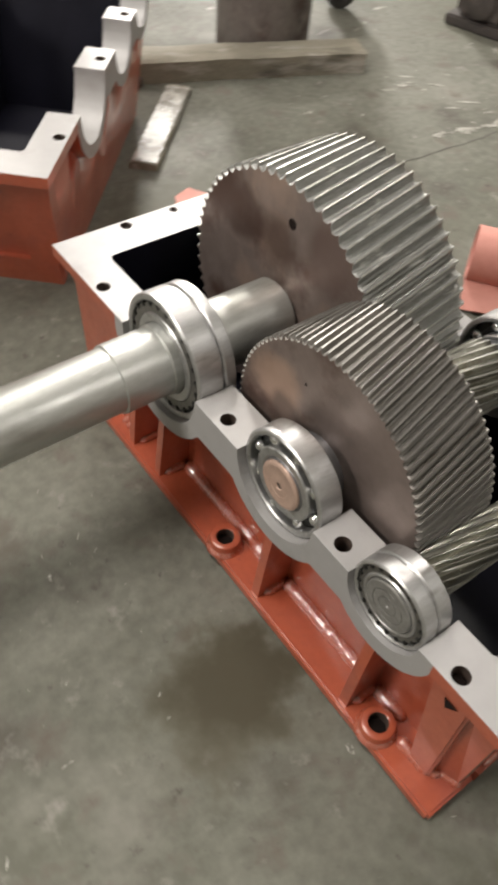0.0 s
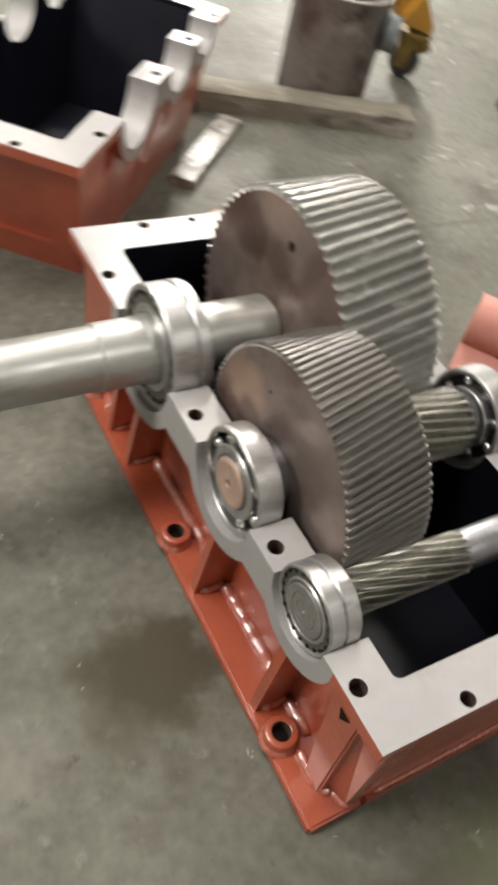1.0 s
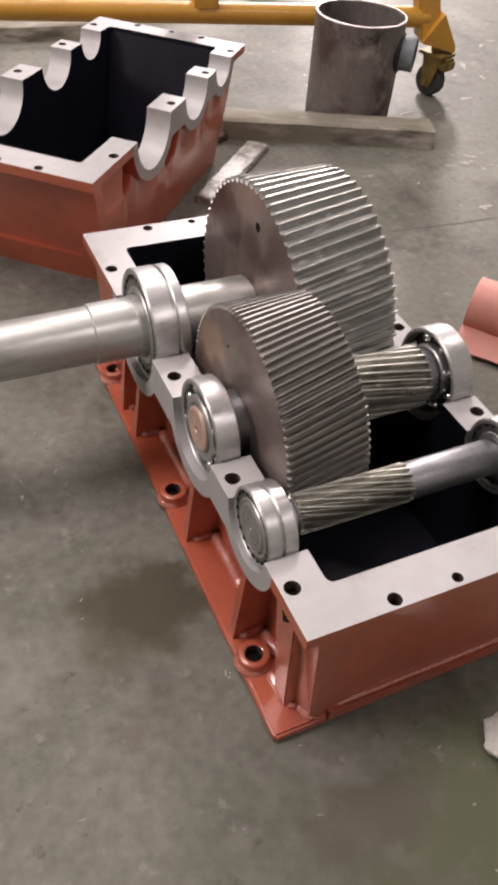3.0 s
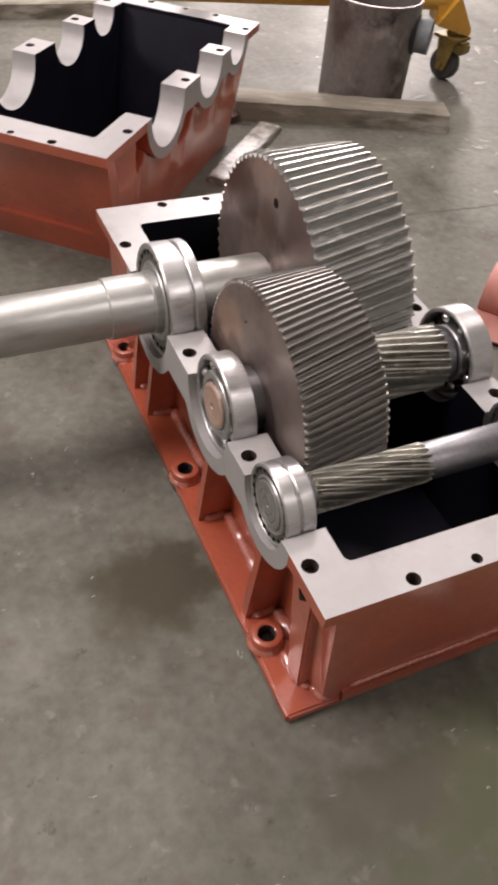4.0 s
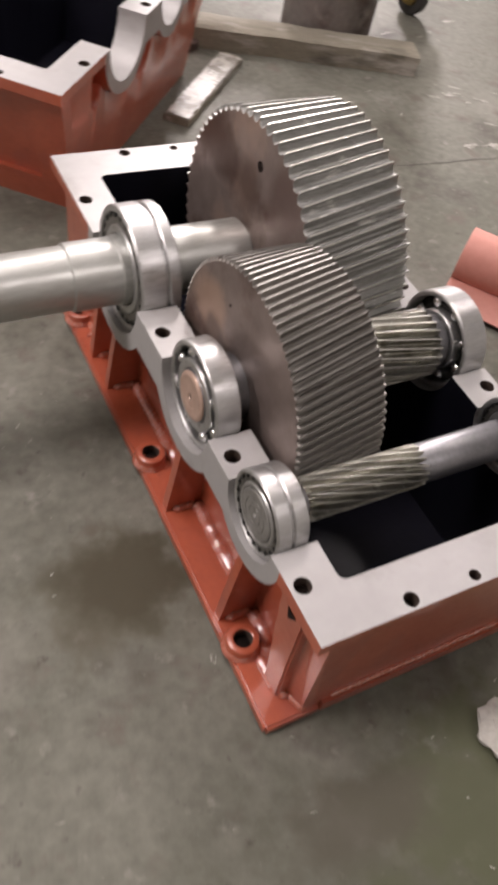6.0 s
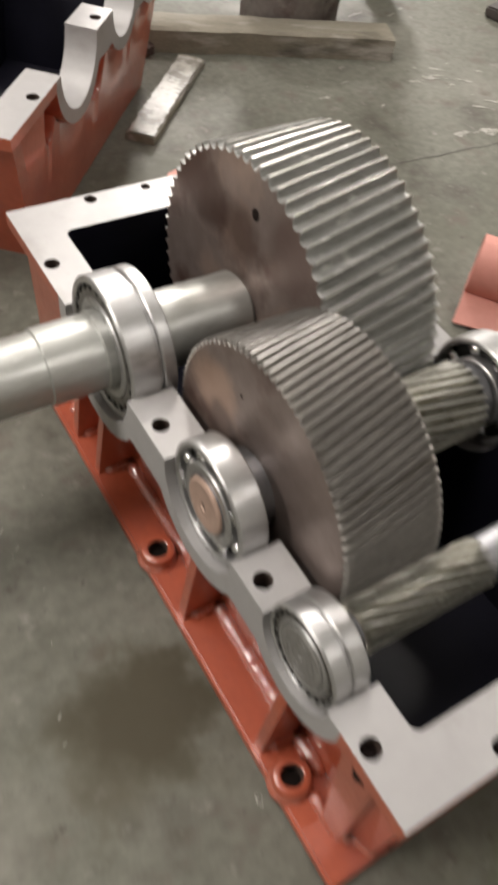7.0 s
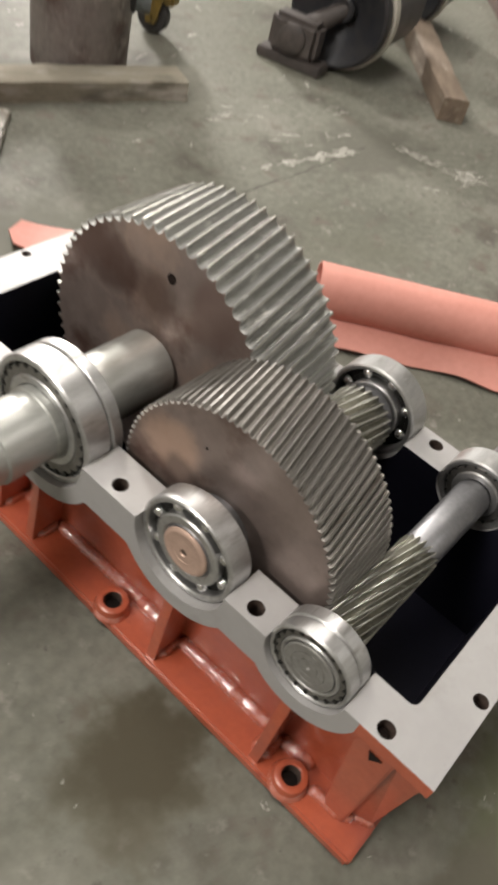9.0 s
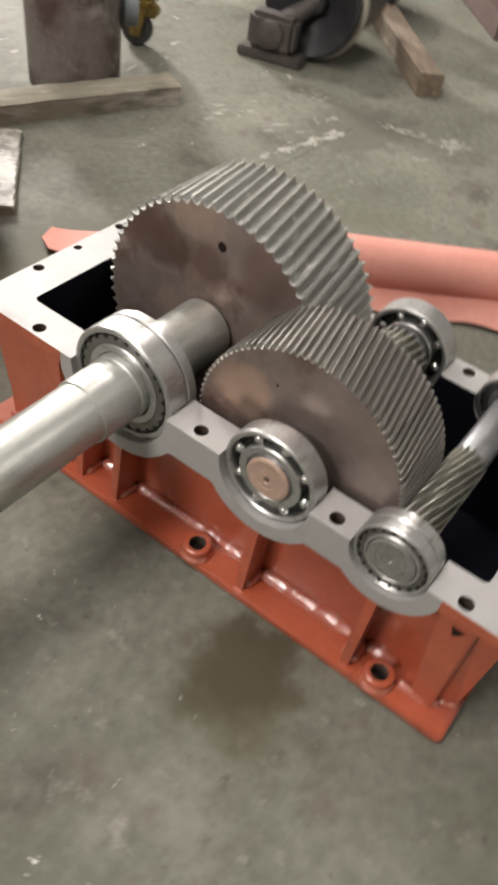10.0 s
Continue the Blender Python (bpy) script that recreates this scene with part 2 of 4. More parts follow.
def box(bm, x0, x1, y0, y1, z0, z1, bevel=0.0, m=None):
    r = bmesh.ops.create_cube(bm, size=1)
    bmesh.ops.transform(bm, verts=r["verts"], matrix=Matrix.Translation(((x0 + x1) / 2, (y0 + y1) / 2, (z0 + z1) / 2)) @ Matrix.Diagonal((x1 - x0, y1 - y0, z1 - z0, 1)))
    vs = r["verts"]
    if bevel:
        es = list({e for v in vs for e in v.link_edges})
        g = bmesh.ops.bevel(bm, geom=es, offset=bevel, segments=2, affect="EDGES")
        vs = list({v for f in g["faces"] for v in f.verts} | {v for v in vs if v.is_valid})
    if m:
        bmesh.ops.transform(bm, verts=vs, matrix=m)
    return vs


def lathe(bm, profile, yc=0.0, zc=0.0, n=64, m=None, cap=True, mat_index=0):
    """Turn (x, r) points about an axis along x through (yc, zc)."""
    rings = []
    for x, r in profile:
        ring = []
        for k in range(n):
            a = 2 * math.pi * k / n
            v = Vector((x, yc + r * math.cos(a), zc + r * math.sin(a)))
            ring.append(bm.verts.new(m @ v if m else v))
        rings.append(ring)
    faces = []
    for a, b in zip(rings, rings[1:]):
        for k in range(n):
            faces.append(bm.faces.new((a[k], a[(k + 1) % n], b[(k + 1) % n], b[k])))
    if cap:
        faces.append(bm.faces.new(rings[0]))
        faces.append(bm.faces.new(rings[-1]))
    for f in faces:
        f.material_index = mat_index
    return faces


def ring(bm, x0, x1, r0, r1, yc=0.0, zc=0.0, n=64, ch=0.002, m=None):
    """A closed ring with chamfered edges between radii r0 and r1."""
    prof = [(x0, r0 + ch), (x0, r1 - ch), (x0 + ch, r1), (x1 - ch, r1), (x1, r1 - ch), (x1, r0 + ch), (x1 - ch, r0), (x0 + ch, r0), (x0, r0 + ch)]
    lathe(bm, prof, yc, zc, n, m, cap=False)
    bmesh.ops.remove_doubles(bm, verts=bm.verts[:], dist=1e-6)


UP = Matrix.Rotation(radians(-90), 4, "Y")  # turns an x axis into +z


def tube(bm, p, q, r, n=20, r2=None):
    """A round bar from p to q."""
    p, q = Vector(p), Vector(q)
    d = q - p
    m = Matrix.Translation(p) @ d.to_track_quat("X", "Z").to_matrix().to_4x4()
    lathe(bm, [(0, r), (d.length, r if r2 is None else r2)], 0, 0, n, m)


def drill(bm, holes):
    """Cut round holes (x, y, z0, z1, r) along z out of the mesh."""
    me = bpy.data.meshes.new("raw")
    bmesh.ops.recalc_face_normals(bm, faces=bm.faces[:])
    bm.to_mesh(me)
    bm.free()
    for mt in (MACHINED, RED, BORE, BLACK):
        me.materials.append(mt)
    ob = new("raw", me)
    cb = bmesh.new()
    for x, y, z0, z1, r in holes:
        lathe(cb, [(z0, r), (z1, r)], 0, 0, 24, Matrix.Translation((x, y, 0)) @ UP, mat_index=2)
    bmesh.ops.recalc_face_normals(cb, faces=cb.faces[:])
    cm = bpy.data.meshes.new("bits")
    cb.to_mesh(cm)
    cb.free()
    for k in range(4):
        cm.materials.append(me.materials[k])
    cut = new("bits", cm)
    mod = ob.modifiers.new("holes", "BOOLEAN")
    mod.operation, mod.solver, mod.object = "DIFFERENCE", "EXACT", cut
    mod.use_self, mod.use_hole_tolerant = True, True
    bpy.context.view_layer.update()
    ev = ob.evaluated_get(bpy.context.evaluated_depsgraph_get())
    out = bmesh.new()
    res = ev.to_mesh()
    out.from_mesh(res)
    ev.to_mesh_clear()
    bpy.data.objects.remove(ob), bpy.data.objects.remove(cut)
    return out


# ---- the hall ----
b = bm_new()
N = 60
bmesh.ops.create_grid(b, x_segments=N, y_segments=N, size=9)
bmesh.ops.translate(b, verts=b.verts[:], vec=(1, 2, 0))
floor = tagged(part("floor", b, CONCRETE), "worn grey workshop concrete floor with white scuffs, damp stains and a painted casing shadow", "floor", kind="structure")
# unseen pale walls and ceiling, added to shut out the world and bounce lamplight
for nm, bx in (("wall_north", (-8, 10, 11, 11.2, 0, 6.5)), ("wall_south", (-8, 10, -7.2, -7, 0, 6.5)), ("wall_west", (-8.2, -8, -7, 11, 0, 6.5)), ("wall_east", (10, 10.2, -7, 11, 0, 6.5))):
    b = bm_new()
    box(b, *bx)
    tagged(part(nm, b, WALLMAT, smooth=False), "unseen plain pale wall added to bounce light", "wall", kind="structure")
b = bm_new()
box(b, -8, 10, -7, 11, 6.5, 6.7)
tagged(part("ceiling", b, WALLMAT, smooth=False), "unseen plain pale ceiling added to bounce light", "ceiling", kind="structure")

# ---- gearbox casings ----
YS, YM, YB = 0.111, 0.322, 0.608        # shaft lines along the casing
BORES = ((YS, 0.061), (YM, 0.081), (YB, 0.101))
ZF = 0.286
XA, XB, XC, XD = -0.018, 0.048, 0.401, 0.467
Y0, Y1, Y2, Y3 = -0.078, -0.011, 0.866, 0.943
HOLES = [(0.0, 0.0, 0.0118), (0.003, 0.206, 0.0118), (0.003, 0.454, 0.0118), (0.0, 0.8, 0.0118)]
END_HOLES = [(0.118, -0.064, 0.0105), (0.217, -0.065, 0.0082), (0.331, -0.064, 0.0105)]


def saddle_bottom(y, zt):
    """Underside of the bearing saddles along the casing."""
    z = zt - 0.022
    if YS < y < YB:
        z = zt - 0.065
    for yc, r in BORES:
        ro = r + 0.027
        if abs(y - yc) < ro:
            z = min(z, zt - math.sqrt(ro * ro - (y - yc) ** 2))
    return z


def stations():
    ys = set(np.linspace(Y0, Y3, 50).round(4))
    for yc, r in BORES:
        for rr in (r, r + 0.027):
            ys |= {round(yc + rr * math.cos(math.pi * k / 28), 4) for k in range(29)}
    return sorted(y for y in ys if Y0 <= y <= Y3)


def flange(zt, parent, label):
    """The machined joint face with bearing half bores on both long sides."""
    ys = stations()

    def top(y):
        for yc, r in BORES:
            if abs(y - yc) < r - 1e-5:
                return zt - math.sqrt(r * r - (y - yc) ** 2)
        return zt

    def bot(y):
        return saddle_bottom(y, zt)

    b = bm_new()
    for x0, x1 in ((XA, XB), (XC, XD)):
        rows = [[b.verts.new(c) for c in ((x0, y, bot(y)), (x0, y, top(y)), (x1, y, top(y)), (x1, y, bot(y)))] for y in ys]
        for p, q in zip(rows, rows[1:]):
            for k in range(4):
                f = b.faces.new((p[k], p[(k + 1) % 4], q[(k + 1) % 4], q[k]))
                yy = (p[0].co.y + q[0].co.y) / 2
                inner = k == (2 if x0 == XA else 0)
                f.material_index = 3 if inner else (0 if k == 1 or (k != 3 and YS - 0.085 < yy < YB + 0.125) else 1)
        b.faces.new(rows[0]).material_index = 1
        b.faces.new(rows[-1]).material_index = 1
    for y0, y1 in ((Y0, Y1), (Y2, Y3)):
        n0 = len(b.faces)
        box(b, XB, XC, y0, y1, zt - 0.022, zt)
        b.faces.ensure_lookup_table()
        for f in b.faces[n0:]:
            f.normal_update()
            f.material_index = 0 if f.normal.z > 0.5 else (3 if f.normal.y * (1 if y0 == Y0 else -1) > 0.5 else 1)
    mid = (XA + XD) / 2
    cuts = []
    for x, y, r in HOLES:
        cuts += [(x, y, zt - 0.09, zt + 0.01, r), (2 * mid - x, y, zt - 0.09, zt + 0.01, r)]
    for x, y, r in END_HOLES:
        cuts += [(x, y, zt - 0.05, zt + 0.01, r), (x, Y3 - (y - Y0) + 0.0, zt - 0.05, zt + 0.01, r)]
    b = drill(b, cuts)
    return part("joint_flange", b, [MACHINED, RED, BORE, BLACK], parent, label, angle=30)


def opening_fillets(zt, parent, r=0.012):
    """Rounded inner corners of the joint face."""
    for x, sx in ((XB, 1), (XC, -1)):
        for y, sy in ((Y1, 1), (Y2, -1)):
            b = bm_new()
            arc = [(r - r * math.sin(math.pi / 2 * k / 6), r - r * math.cos(math.pi / 2 * k / 6)) for k in range(7)]
            pts = [(0.0, 0.0)] + arc
            lo, hi = ([b.verts.new((x + sx * u, y + sy * w, z)) for u, w in pts] for z in (zt - 0.022, zt - 0.0004))
            for k in range(len(pts)):
                b.faces.new((lo[k], lo[(k + 1) % len(pts)], hi[(k + 1) % len(pts)], hi[k])).material_index = 1
            b.faces.new(hi), b.faces.new(lo)
            part("corner_fillet", b, [MACHINED, BLACK], parent)


def shell(zt, zb, inset, parent, slope=0.0):
    """Painted outer walls and the black inside, both hung below the bearing saddles."""
    ys = stations()

    def skirt(xa, xb, ya, yb, zlow, lean, material, name, label):
        b = bm_new()
        yy = [ya] + [y for y in ys if ya + 0.004 < y < yb - 0.004] + [yb]
        span = yb - ya
        for xt, xl in ((xa, xa + lean * 0.2), (xb, xb - lean * 0.2)):
            up = [b.verts.new((xt, y, min(zt - 0.012, saddle_bottom(y, zt) + 0.008))) for y in yy]
            dn = [b.verts.new((xl, ya + lean + (y - ya) * (span - 2 * lean) / span, zlow)) for y in yy]
            for k in range(len(yy) - 1):
                b.faces.new((up[k], up[k + 1], dn[k + 1], dn[k]))
        for yt, yl in ((ya, ya + lean), (yb, yb - lean)):
            b.faces.new([b.verts.new(c) for c in ((xa, yt, zt - 0.012), (xb, yt, zt - 0.012), (xb - lean * 0.2, yl, zlow), (xa + lean * 0.2, yl, zlow))])
        b.faces.new([b.verts.new(c) for c in ((xa + lean * 0.2, ya + lean, zlow), (xb - lean * 0.2, ya + lean, zlow), (xb - lean * 0.2, yb - lean, zlow), (xa + lean * 0.2, yb - lean, zlow))])
        part(name, b, material, parent, label, smooth=False)

    skirt(XA + inset, XD - inset, Y0 + 0.034, Y3 - 0.036, zb, slope, RED, "outer_wall", "red oxide painted cast wall")
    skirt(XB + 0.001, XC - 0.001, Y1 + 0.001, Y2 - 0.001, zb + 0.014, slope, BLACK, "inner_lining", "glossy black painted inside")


def plugs(zt, parent):
    """Near-black discs in the bolt holes, the shade of their depth put into the colour."""
    mid = (XA + XD) / 2
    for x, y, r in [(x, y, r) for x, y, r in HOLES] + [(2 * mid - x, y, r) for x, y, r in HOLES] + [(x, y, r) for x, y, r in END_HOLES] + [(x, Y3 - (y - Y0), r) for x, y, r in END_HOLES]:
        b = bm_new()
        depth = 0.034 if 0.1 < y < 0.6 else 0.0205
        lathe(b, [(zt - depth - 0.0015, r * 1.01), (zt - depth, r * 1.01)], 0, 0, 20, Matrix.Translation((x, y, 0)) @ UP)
        part("bolt_hole_shade", b, HOLE_SHADE, parent, "near-black disc standing in for the shade in a drilled hole")


def rib(parent, y, zt, zb, x_top, x_bot, x_wall, t=0.007):
    b = bm_new()
    vs = [[b.verts.new((x, y + s * t, z)) for x, z in ((x_top, zt), (x_wall, zt), (x_wall, zb), (x_bot, zb))] for s in (-1, 1)]
    for k in range(4):
        b.faces.new((vs[0][k], vs[0][(k + 1) % 4], vs[1][(k + 1) % 4], vs[1][k]))
    b.faces.new(vs[0]), b.faces.new(vs[1])
    return part("rib", b, RED, parent, smooth=False)


base = thing("gearbox_lower_casing", pose(0, 0, 0), "red painted gearbox lower casing with bare machined joint face", "gearbox casing")
flange(ZF, base, "bare machined grey joint face with bolt holes")
plugs(ZF, base)
opening_fillets(ZF, base)
shell(ZF, 0.012, 0.055, base)
b = bm_new()
box(b, -0.031, 0.061, -0.072, 0.937, 0.0, 0.020, 0.004)
part("foot_plate", b, RED, base)
b = bm_new()
box(b, 0.388, 0.480, -0.072, 0.937, 0.0, 0.020, 0.004)
part("foot_plate", b, RED, base)
for x in (-0.008, 0.457):
    for y in (0.056, 0.424, 0.799):
        at = Matrix.Translation((x, y, 0)) @ UP
        b = bm_new()
        lathe(b, [(0.019, 0.0262), (0.0375, 0.0255), (0.0400, 0.0242), (0.0410, 0.0222), (0.0410, 0.0160), (0.0400, 0.0146)], 0, 0, 36, at, cap=False)
        boss = part("bolt_boss", b, RED, base)
        b = bm_new()
        lathe(b, [(0.0400, 0.0146), (0.0205, 0.0144)], 0, 0, 36, at, cap=False)
        part("bore_wall", b, BORE, boss, "oily brown drilled wall")
        b = bm_new()
        prof = [(0.0195, 0.0310), (0.0220, 0.0300), (0.0250, 0.0280), (0.0275, 0.0258)]
        lathe(b, prof, 0, 0, 36, at, cap=False)
        for v in b.verts:
            v.co.z += 0.0018 * noise.noise(v.co * 160)
        part("weld_ring", b, WELD, boss)
        b = bm_new()
        # disc painted near black for the shade down the bore
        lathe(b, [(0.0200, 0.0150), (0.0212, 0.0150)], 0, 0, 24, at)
        part("bolt_hole_shade", b, HOLE_SHADE, boss, "near-black disc standing in for the shade in a drilled hole")


def weld(parent, p, q, r=0.005):
    """A rippled painted fillet weld from p to q: close scales, uneven width, rounded ends."""
    p, q = Vector(p), Vector(q)
    d = q - p
    n = max(8, int(d.length / 0.0035))
    m = Matrix.Translation(p) @ d.to_track_quat("X", "Z").to_matrix().to_4x4()
    b = bm_new()
    drift = random.uniform(0, 50)
    prof = []
    for k in range(n + 1):
        end = min(1.0, 0.4 + 0.3 * min(k, n - k))
        prof.append((d.length * k / n, r * end * (1.0 + 0.22 * noise.noise(Vector((drift + k * 0.16, 0, 0))) + (0.05 if k % 2 else -0.05))))
    lathe(b, prof, 0, 0, 12, m)
    return part("weld_bead", b, WELD, parent, angle=80)


def end_block(parent, y0, y1, x0, x1, zt, zb):
    """A closed wall block that narrows a little towards the foot."""
    b = bm_new()
    box(b, x0, x1, y0, y1, zb, zt, 0.003)
    for v in b.verts:
        if v.co.z < (zb + zt) / 2:
            v.co.x += 0.012 if v.co.x < 0.2 else -0.012
            if x1 - x0 < 0.1 and v.co.y > (y0 + y1) / 2 and y1 < 0.1:
                v.co.y -= 0.022
    return part("end_block", b, RED, parent)


for y, r in ((YS, 0.061), (YM, 0.081), (YB, 0.101), (YB + 0.085, 0.062)):
    zt = ZF - r - 0.016
    rib(base, y, zt, 0.020, -0.010, -0.023, 0.040, 0.008)
    rib(base, y, zt, 0.020, 0.459, 0.472, 0.409, 0.008)
end_block(base, -0.066, -0.013, 0.031, 0.418, ZF - 0.021, 0.016)
end_block(base, 0.868, 0.929, 0.031, 0.418, ZF - 0.021, 0.016)
for xa, xb in ((-0.009, 0.030), (0.419, 0.458)):
    end_block(base, -0.034, 0.024, xa, xb, ZF - 0.021, 0.016)
    end_block(base, 0.745, 0.892, xa, xb, ZF - 0.021, 0.016)
# solid wedge in near black, its colour giving the notch its shade
b = bm_new()
vs = [[b.verts.new((x, y, z)) for y, z in ((-0.020, 0.238), (0.0, 0.240), (-0.006, 0.222))] for x in (-0.0094, -0.004)]
for k in range(3):
    b.faces.new((vs[0][k], vs[0][(k + 1) % 3], vs[1][(k + 1) % 3], vs[1][k]))
b.faces.new(vs[0]), b.faces.new(vs[1])
part("weld_notch", b, HOLE_SHADE, base, "near-black wedge standing in for a shaded triangular notch under the joint face", smooth=False)
for ya, yb in ((-0.0735, -0.030), (0.895, 0.9385)):
    b = bm_new()
    box(b, 0.050, 0.399, ya, yb, 0.0, 0.042, 0.009)
    part("end_strip", b, RED, base)


def corner_web(parent, mx, my):
    """A splayed corner between the side plate and the end wall, wide under the joint face."""
    top = ((0.004, -0.0335), (0.004, -0.075), (0.088, -0.0672), (0.088, -0.030), (0.012, -0.030))
    low = ((0.020, -0.0335), (0.030, -0.0640), (0.046, -0.0672), (0.088, -0.030), (0.026, -0.030))
    b = bm_new()
    rings = [[b.verts.new((mx + (x if mx < 0.1 else -x), my + (y if my < 0.1 else -y), z)) for x, y in pts] for pts, z in ((top, ZF - 0.0225), (low, 0.0195))]
    for k in range(5):
        b.faces.new((rings[0][k], rings[0][(k + 1) % 5], rings[1][(k + 1) % 5], rings[1][k]))
    b.faces.new(rings[0]), b.faces.new(rings[1])
    return part("corner_web", b, RED, parent, smooth=False)


for mx in (0.0, 0.449):
    corner_web(base, mx, 0.0)
    corner_web(base, mx, 0.859)
for sx, xw, xo in ((1, 0.0325, -0.012), (-1, 0.4165, 0.461)):
    edges = [0.03, YS, YM, YB, YB + 0.085, 0.735]
    for a, c in zip(edges, edges[1:]):
        weld(base, (xw, a + 0.01, 0.022), (xw, c - 0.01, 0.022), 0.0120)
        weld(base, (xo, c - 0.008, 0.022), (xw, c - 0.008, 0.022), 0.0085)
        weld(base, (xo, c + 0.008, 0.022), (xw, c + 0.008, 0.022), 0.0085)
    xe = 0.008 if sx == 1 else 0.441
    weld(base, (xe, -0.030, 0.022), (xe, 0.03, 0.022), 0.0085)
    weld(base, (xe, -0.031, 0.022), (xe + sx * 0.016, -0.038, 0.022), 0.0085)
    weld(base, (xe + sx * 0.015, -0.036, 0.022), (xe + sx * 0.026, -0.068, 0.022), 0.0080)
    weld(base, (xe, 0.745, 0.022), (xe, 0.905, 0.022), 0.0105)
weld(base, (0.07, -0.0675, 0.0425), (0.38, -0.0675, 0.0425), 0.0045)

lid = thing("gearbox_upper_casing", pose(0.663, 1.768, 0, 0, 0, 137.5), "red painted gearbox upper casing lying upside down on the floor", "gearbox casing")
flange(0.332, lid, "bare machined joint face with half bores")
plugs(0.332, lid)
opening_fillets(0.332, lid)
shell(0.332, 0.0, 0.05, lid, 0.10)


def lid_side(x_top, x_bot, x_wall, zt, zb):
    """One smooth side wall below the saddles, with rounded pockets between them."""
    gaps = ((0.216, 0.034, 0.085), (0.455, 0.056, 0.125), (0.735, 0.030, 0.080), (0.016, 0.030, 0.060))
    b = bm_new()
    cols = []
    ys = [-0.030 + 0.004 * k for k in range(234)]
    for y in ys:
        top = saddle_bottom(y, zt) + 0.001
        for yg, hw, depth in gaps:
            if abs(y - yg) < hw:
                top = min(top, zt - 0.045 - depth * math.sqrt(1 - ((y - yg) / hw) ** 2))
        f = (top - zb) / (zt - zb)
        xo = x_bot + (x_top - x_bot) * f
        s = 1 if x_wall > xo else -1
        cols.append([b.verts.new(c) for c in ((x_bot, y, zb), (x_bot + (xo - x_bot) * 0.5, y, zb + (top - zb) * 0.5), (xo, y, top - 0.006), (xo + s * 0.005, y, top), (x_wall, y, top))])
    for p, q in zip(cols, cols[1:]):
        for k in range(4):
            b.faces.new((p[k], p[k + 1], q[k + 1], q[k]))
    for c in (cols[0], cols[-1]):
        b.faces.new(c + [b.verts.new((x_wall, c[0].co.y, zb))])
    for v in b.verts:                 # the ends follow the sloping end walls
        lean = 0.10 * (1 - v.co.z / 0.32)
        v.co.y = min(max(v.co.y, Y0 + 0.034 + lean), Y3 - 0.034 - lean)
    return part("side_wall", b, RED, lid, angle=50)


lid_side(-0.006, 0.020, 0.042, 0.332, 0.004)
lid_side(0.455, 0.429, 0.407, 0.332, 0.004)


def end_rail(ya, za, yb, zb, x0, x1, out, lean0=0.0, lean1=0.0):
    """A raised band across a sloping end wall."""
    b = bm_new()
    vs = [[b.verts.new((x + (ln if z == za else 0), y, z)) for y, z in ((ya, za), (ya + out, za), (yb + out, zb), (yb, zb))] for x, ln in ((x0, lean0), (x1, lean1))]
    for k in range(4):
        b.faces.new((vs[0][k], vs[0][(k + 1) % 4], vs[1][(k + 1) % 4], vs[1][k]))
    b.faces.new(vs[0]), b.faces.new(vs[1])
    return part("end_band", b, RED, lid, smooth=False)


def wall_y(z):
    return Y3 - 0.036 - 0.10 * (1 - z / 0.32)


end_rail(wall_y(0.0) - 0.01, 0.0, wall_y(0.075) - 0.01, 0.075, 0.020, 0.429, 0.024)
for xa, xb, la, lb in ((-0.007, 0.075, 0.018, 0), (0.374, 0.456, 0, -0.018)):
    end_rail(wall_y(0.075) - 0.02, 0.0755, wall_y(0.31) - 0.02, 0.309, xa, xb, 0.036, la, lb)


# ---- shafts, gears and bearings ----
def gear(x0, x1, tip, root, count, twist, yc, name, parent, material, phase=0.0, nx=9, label="", tipw=0.22, rootw=0.30):
    """A helical gear along x; twist: degrees of turn from x0 to x1."""
    b = bm_new()
    prof = []
    for k in range(count):
        for f, r in ((-rootw, root), (-tipw * 0.62 - 0.04, (root * 0.45 + tip * 0.55)), (-tipw / 2, tip), (tipw / 2, tip), (tipw * 0.62 + 0.04, (root * 0.45 + tip * 0.55)), (rootw, root)):
            prof.append(((k + f) / count * 2 * math.pi, r))
    ch = 0.0025
    stations = [(x0, -ch)] + [(x0 + ch + (x1 - x0 - 2 * ch) * i / nx, 0) for i in range(nx + 1)] + [(x1, -ch)]
    rings = []
    for x, dr in stations:
        tw = radians(twist) * (x - x0) / (x1 - x0)
        rings.append([b.verts.new((x, yc + max(root - 0.001, r + dr) * math.cos(a + tw + phase), ZF + max(root - 0.001, r + dr) * math.sin(a + tw + phase))) for a, r in prof])
    n = len(prof)
    for p, q in zip(rings, rings[1:]):
        for k in range(n):
            b.faces.new((p[k], p[(k + 1) % n], q[(k + 1) % n], q[k])).material_index = 2 if k % 6 == 2 and p is not rings[0] else 0
    inner = [[b.verts.new((x, yc + (root - 0.004) * math.cos(a + t), ZF + (root - 0.004) * math.sin(a + t))) for a, r in prof] for x, t in ((x0, phase), (x1, phase + radians(twist)))]
    for p, q in ((rings[0], inner[0]), (rings[-1], inner[1])):
        for k in range(n):
            b.faces.new((p[k], p[(k + 1) % n], q[(k + 1) % n], q[k])).material_index = 1
    b.faces.new(inner[0]).material_index = 1
    b.faces.new(inner[1]).material_index = 1
    return part(name, b, [material, FACE, TIP2 if material == TOOTH2 else TIP], parent, label, angle=28)


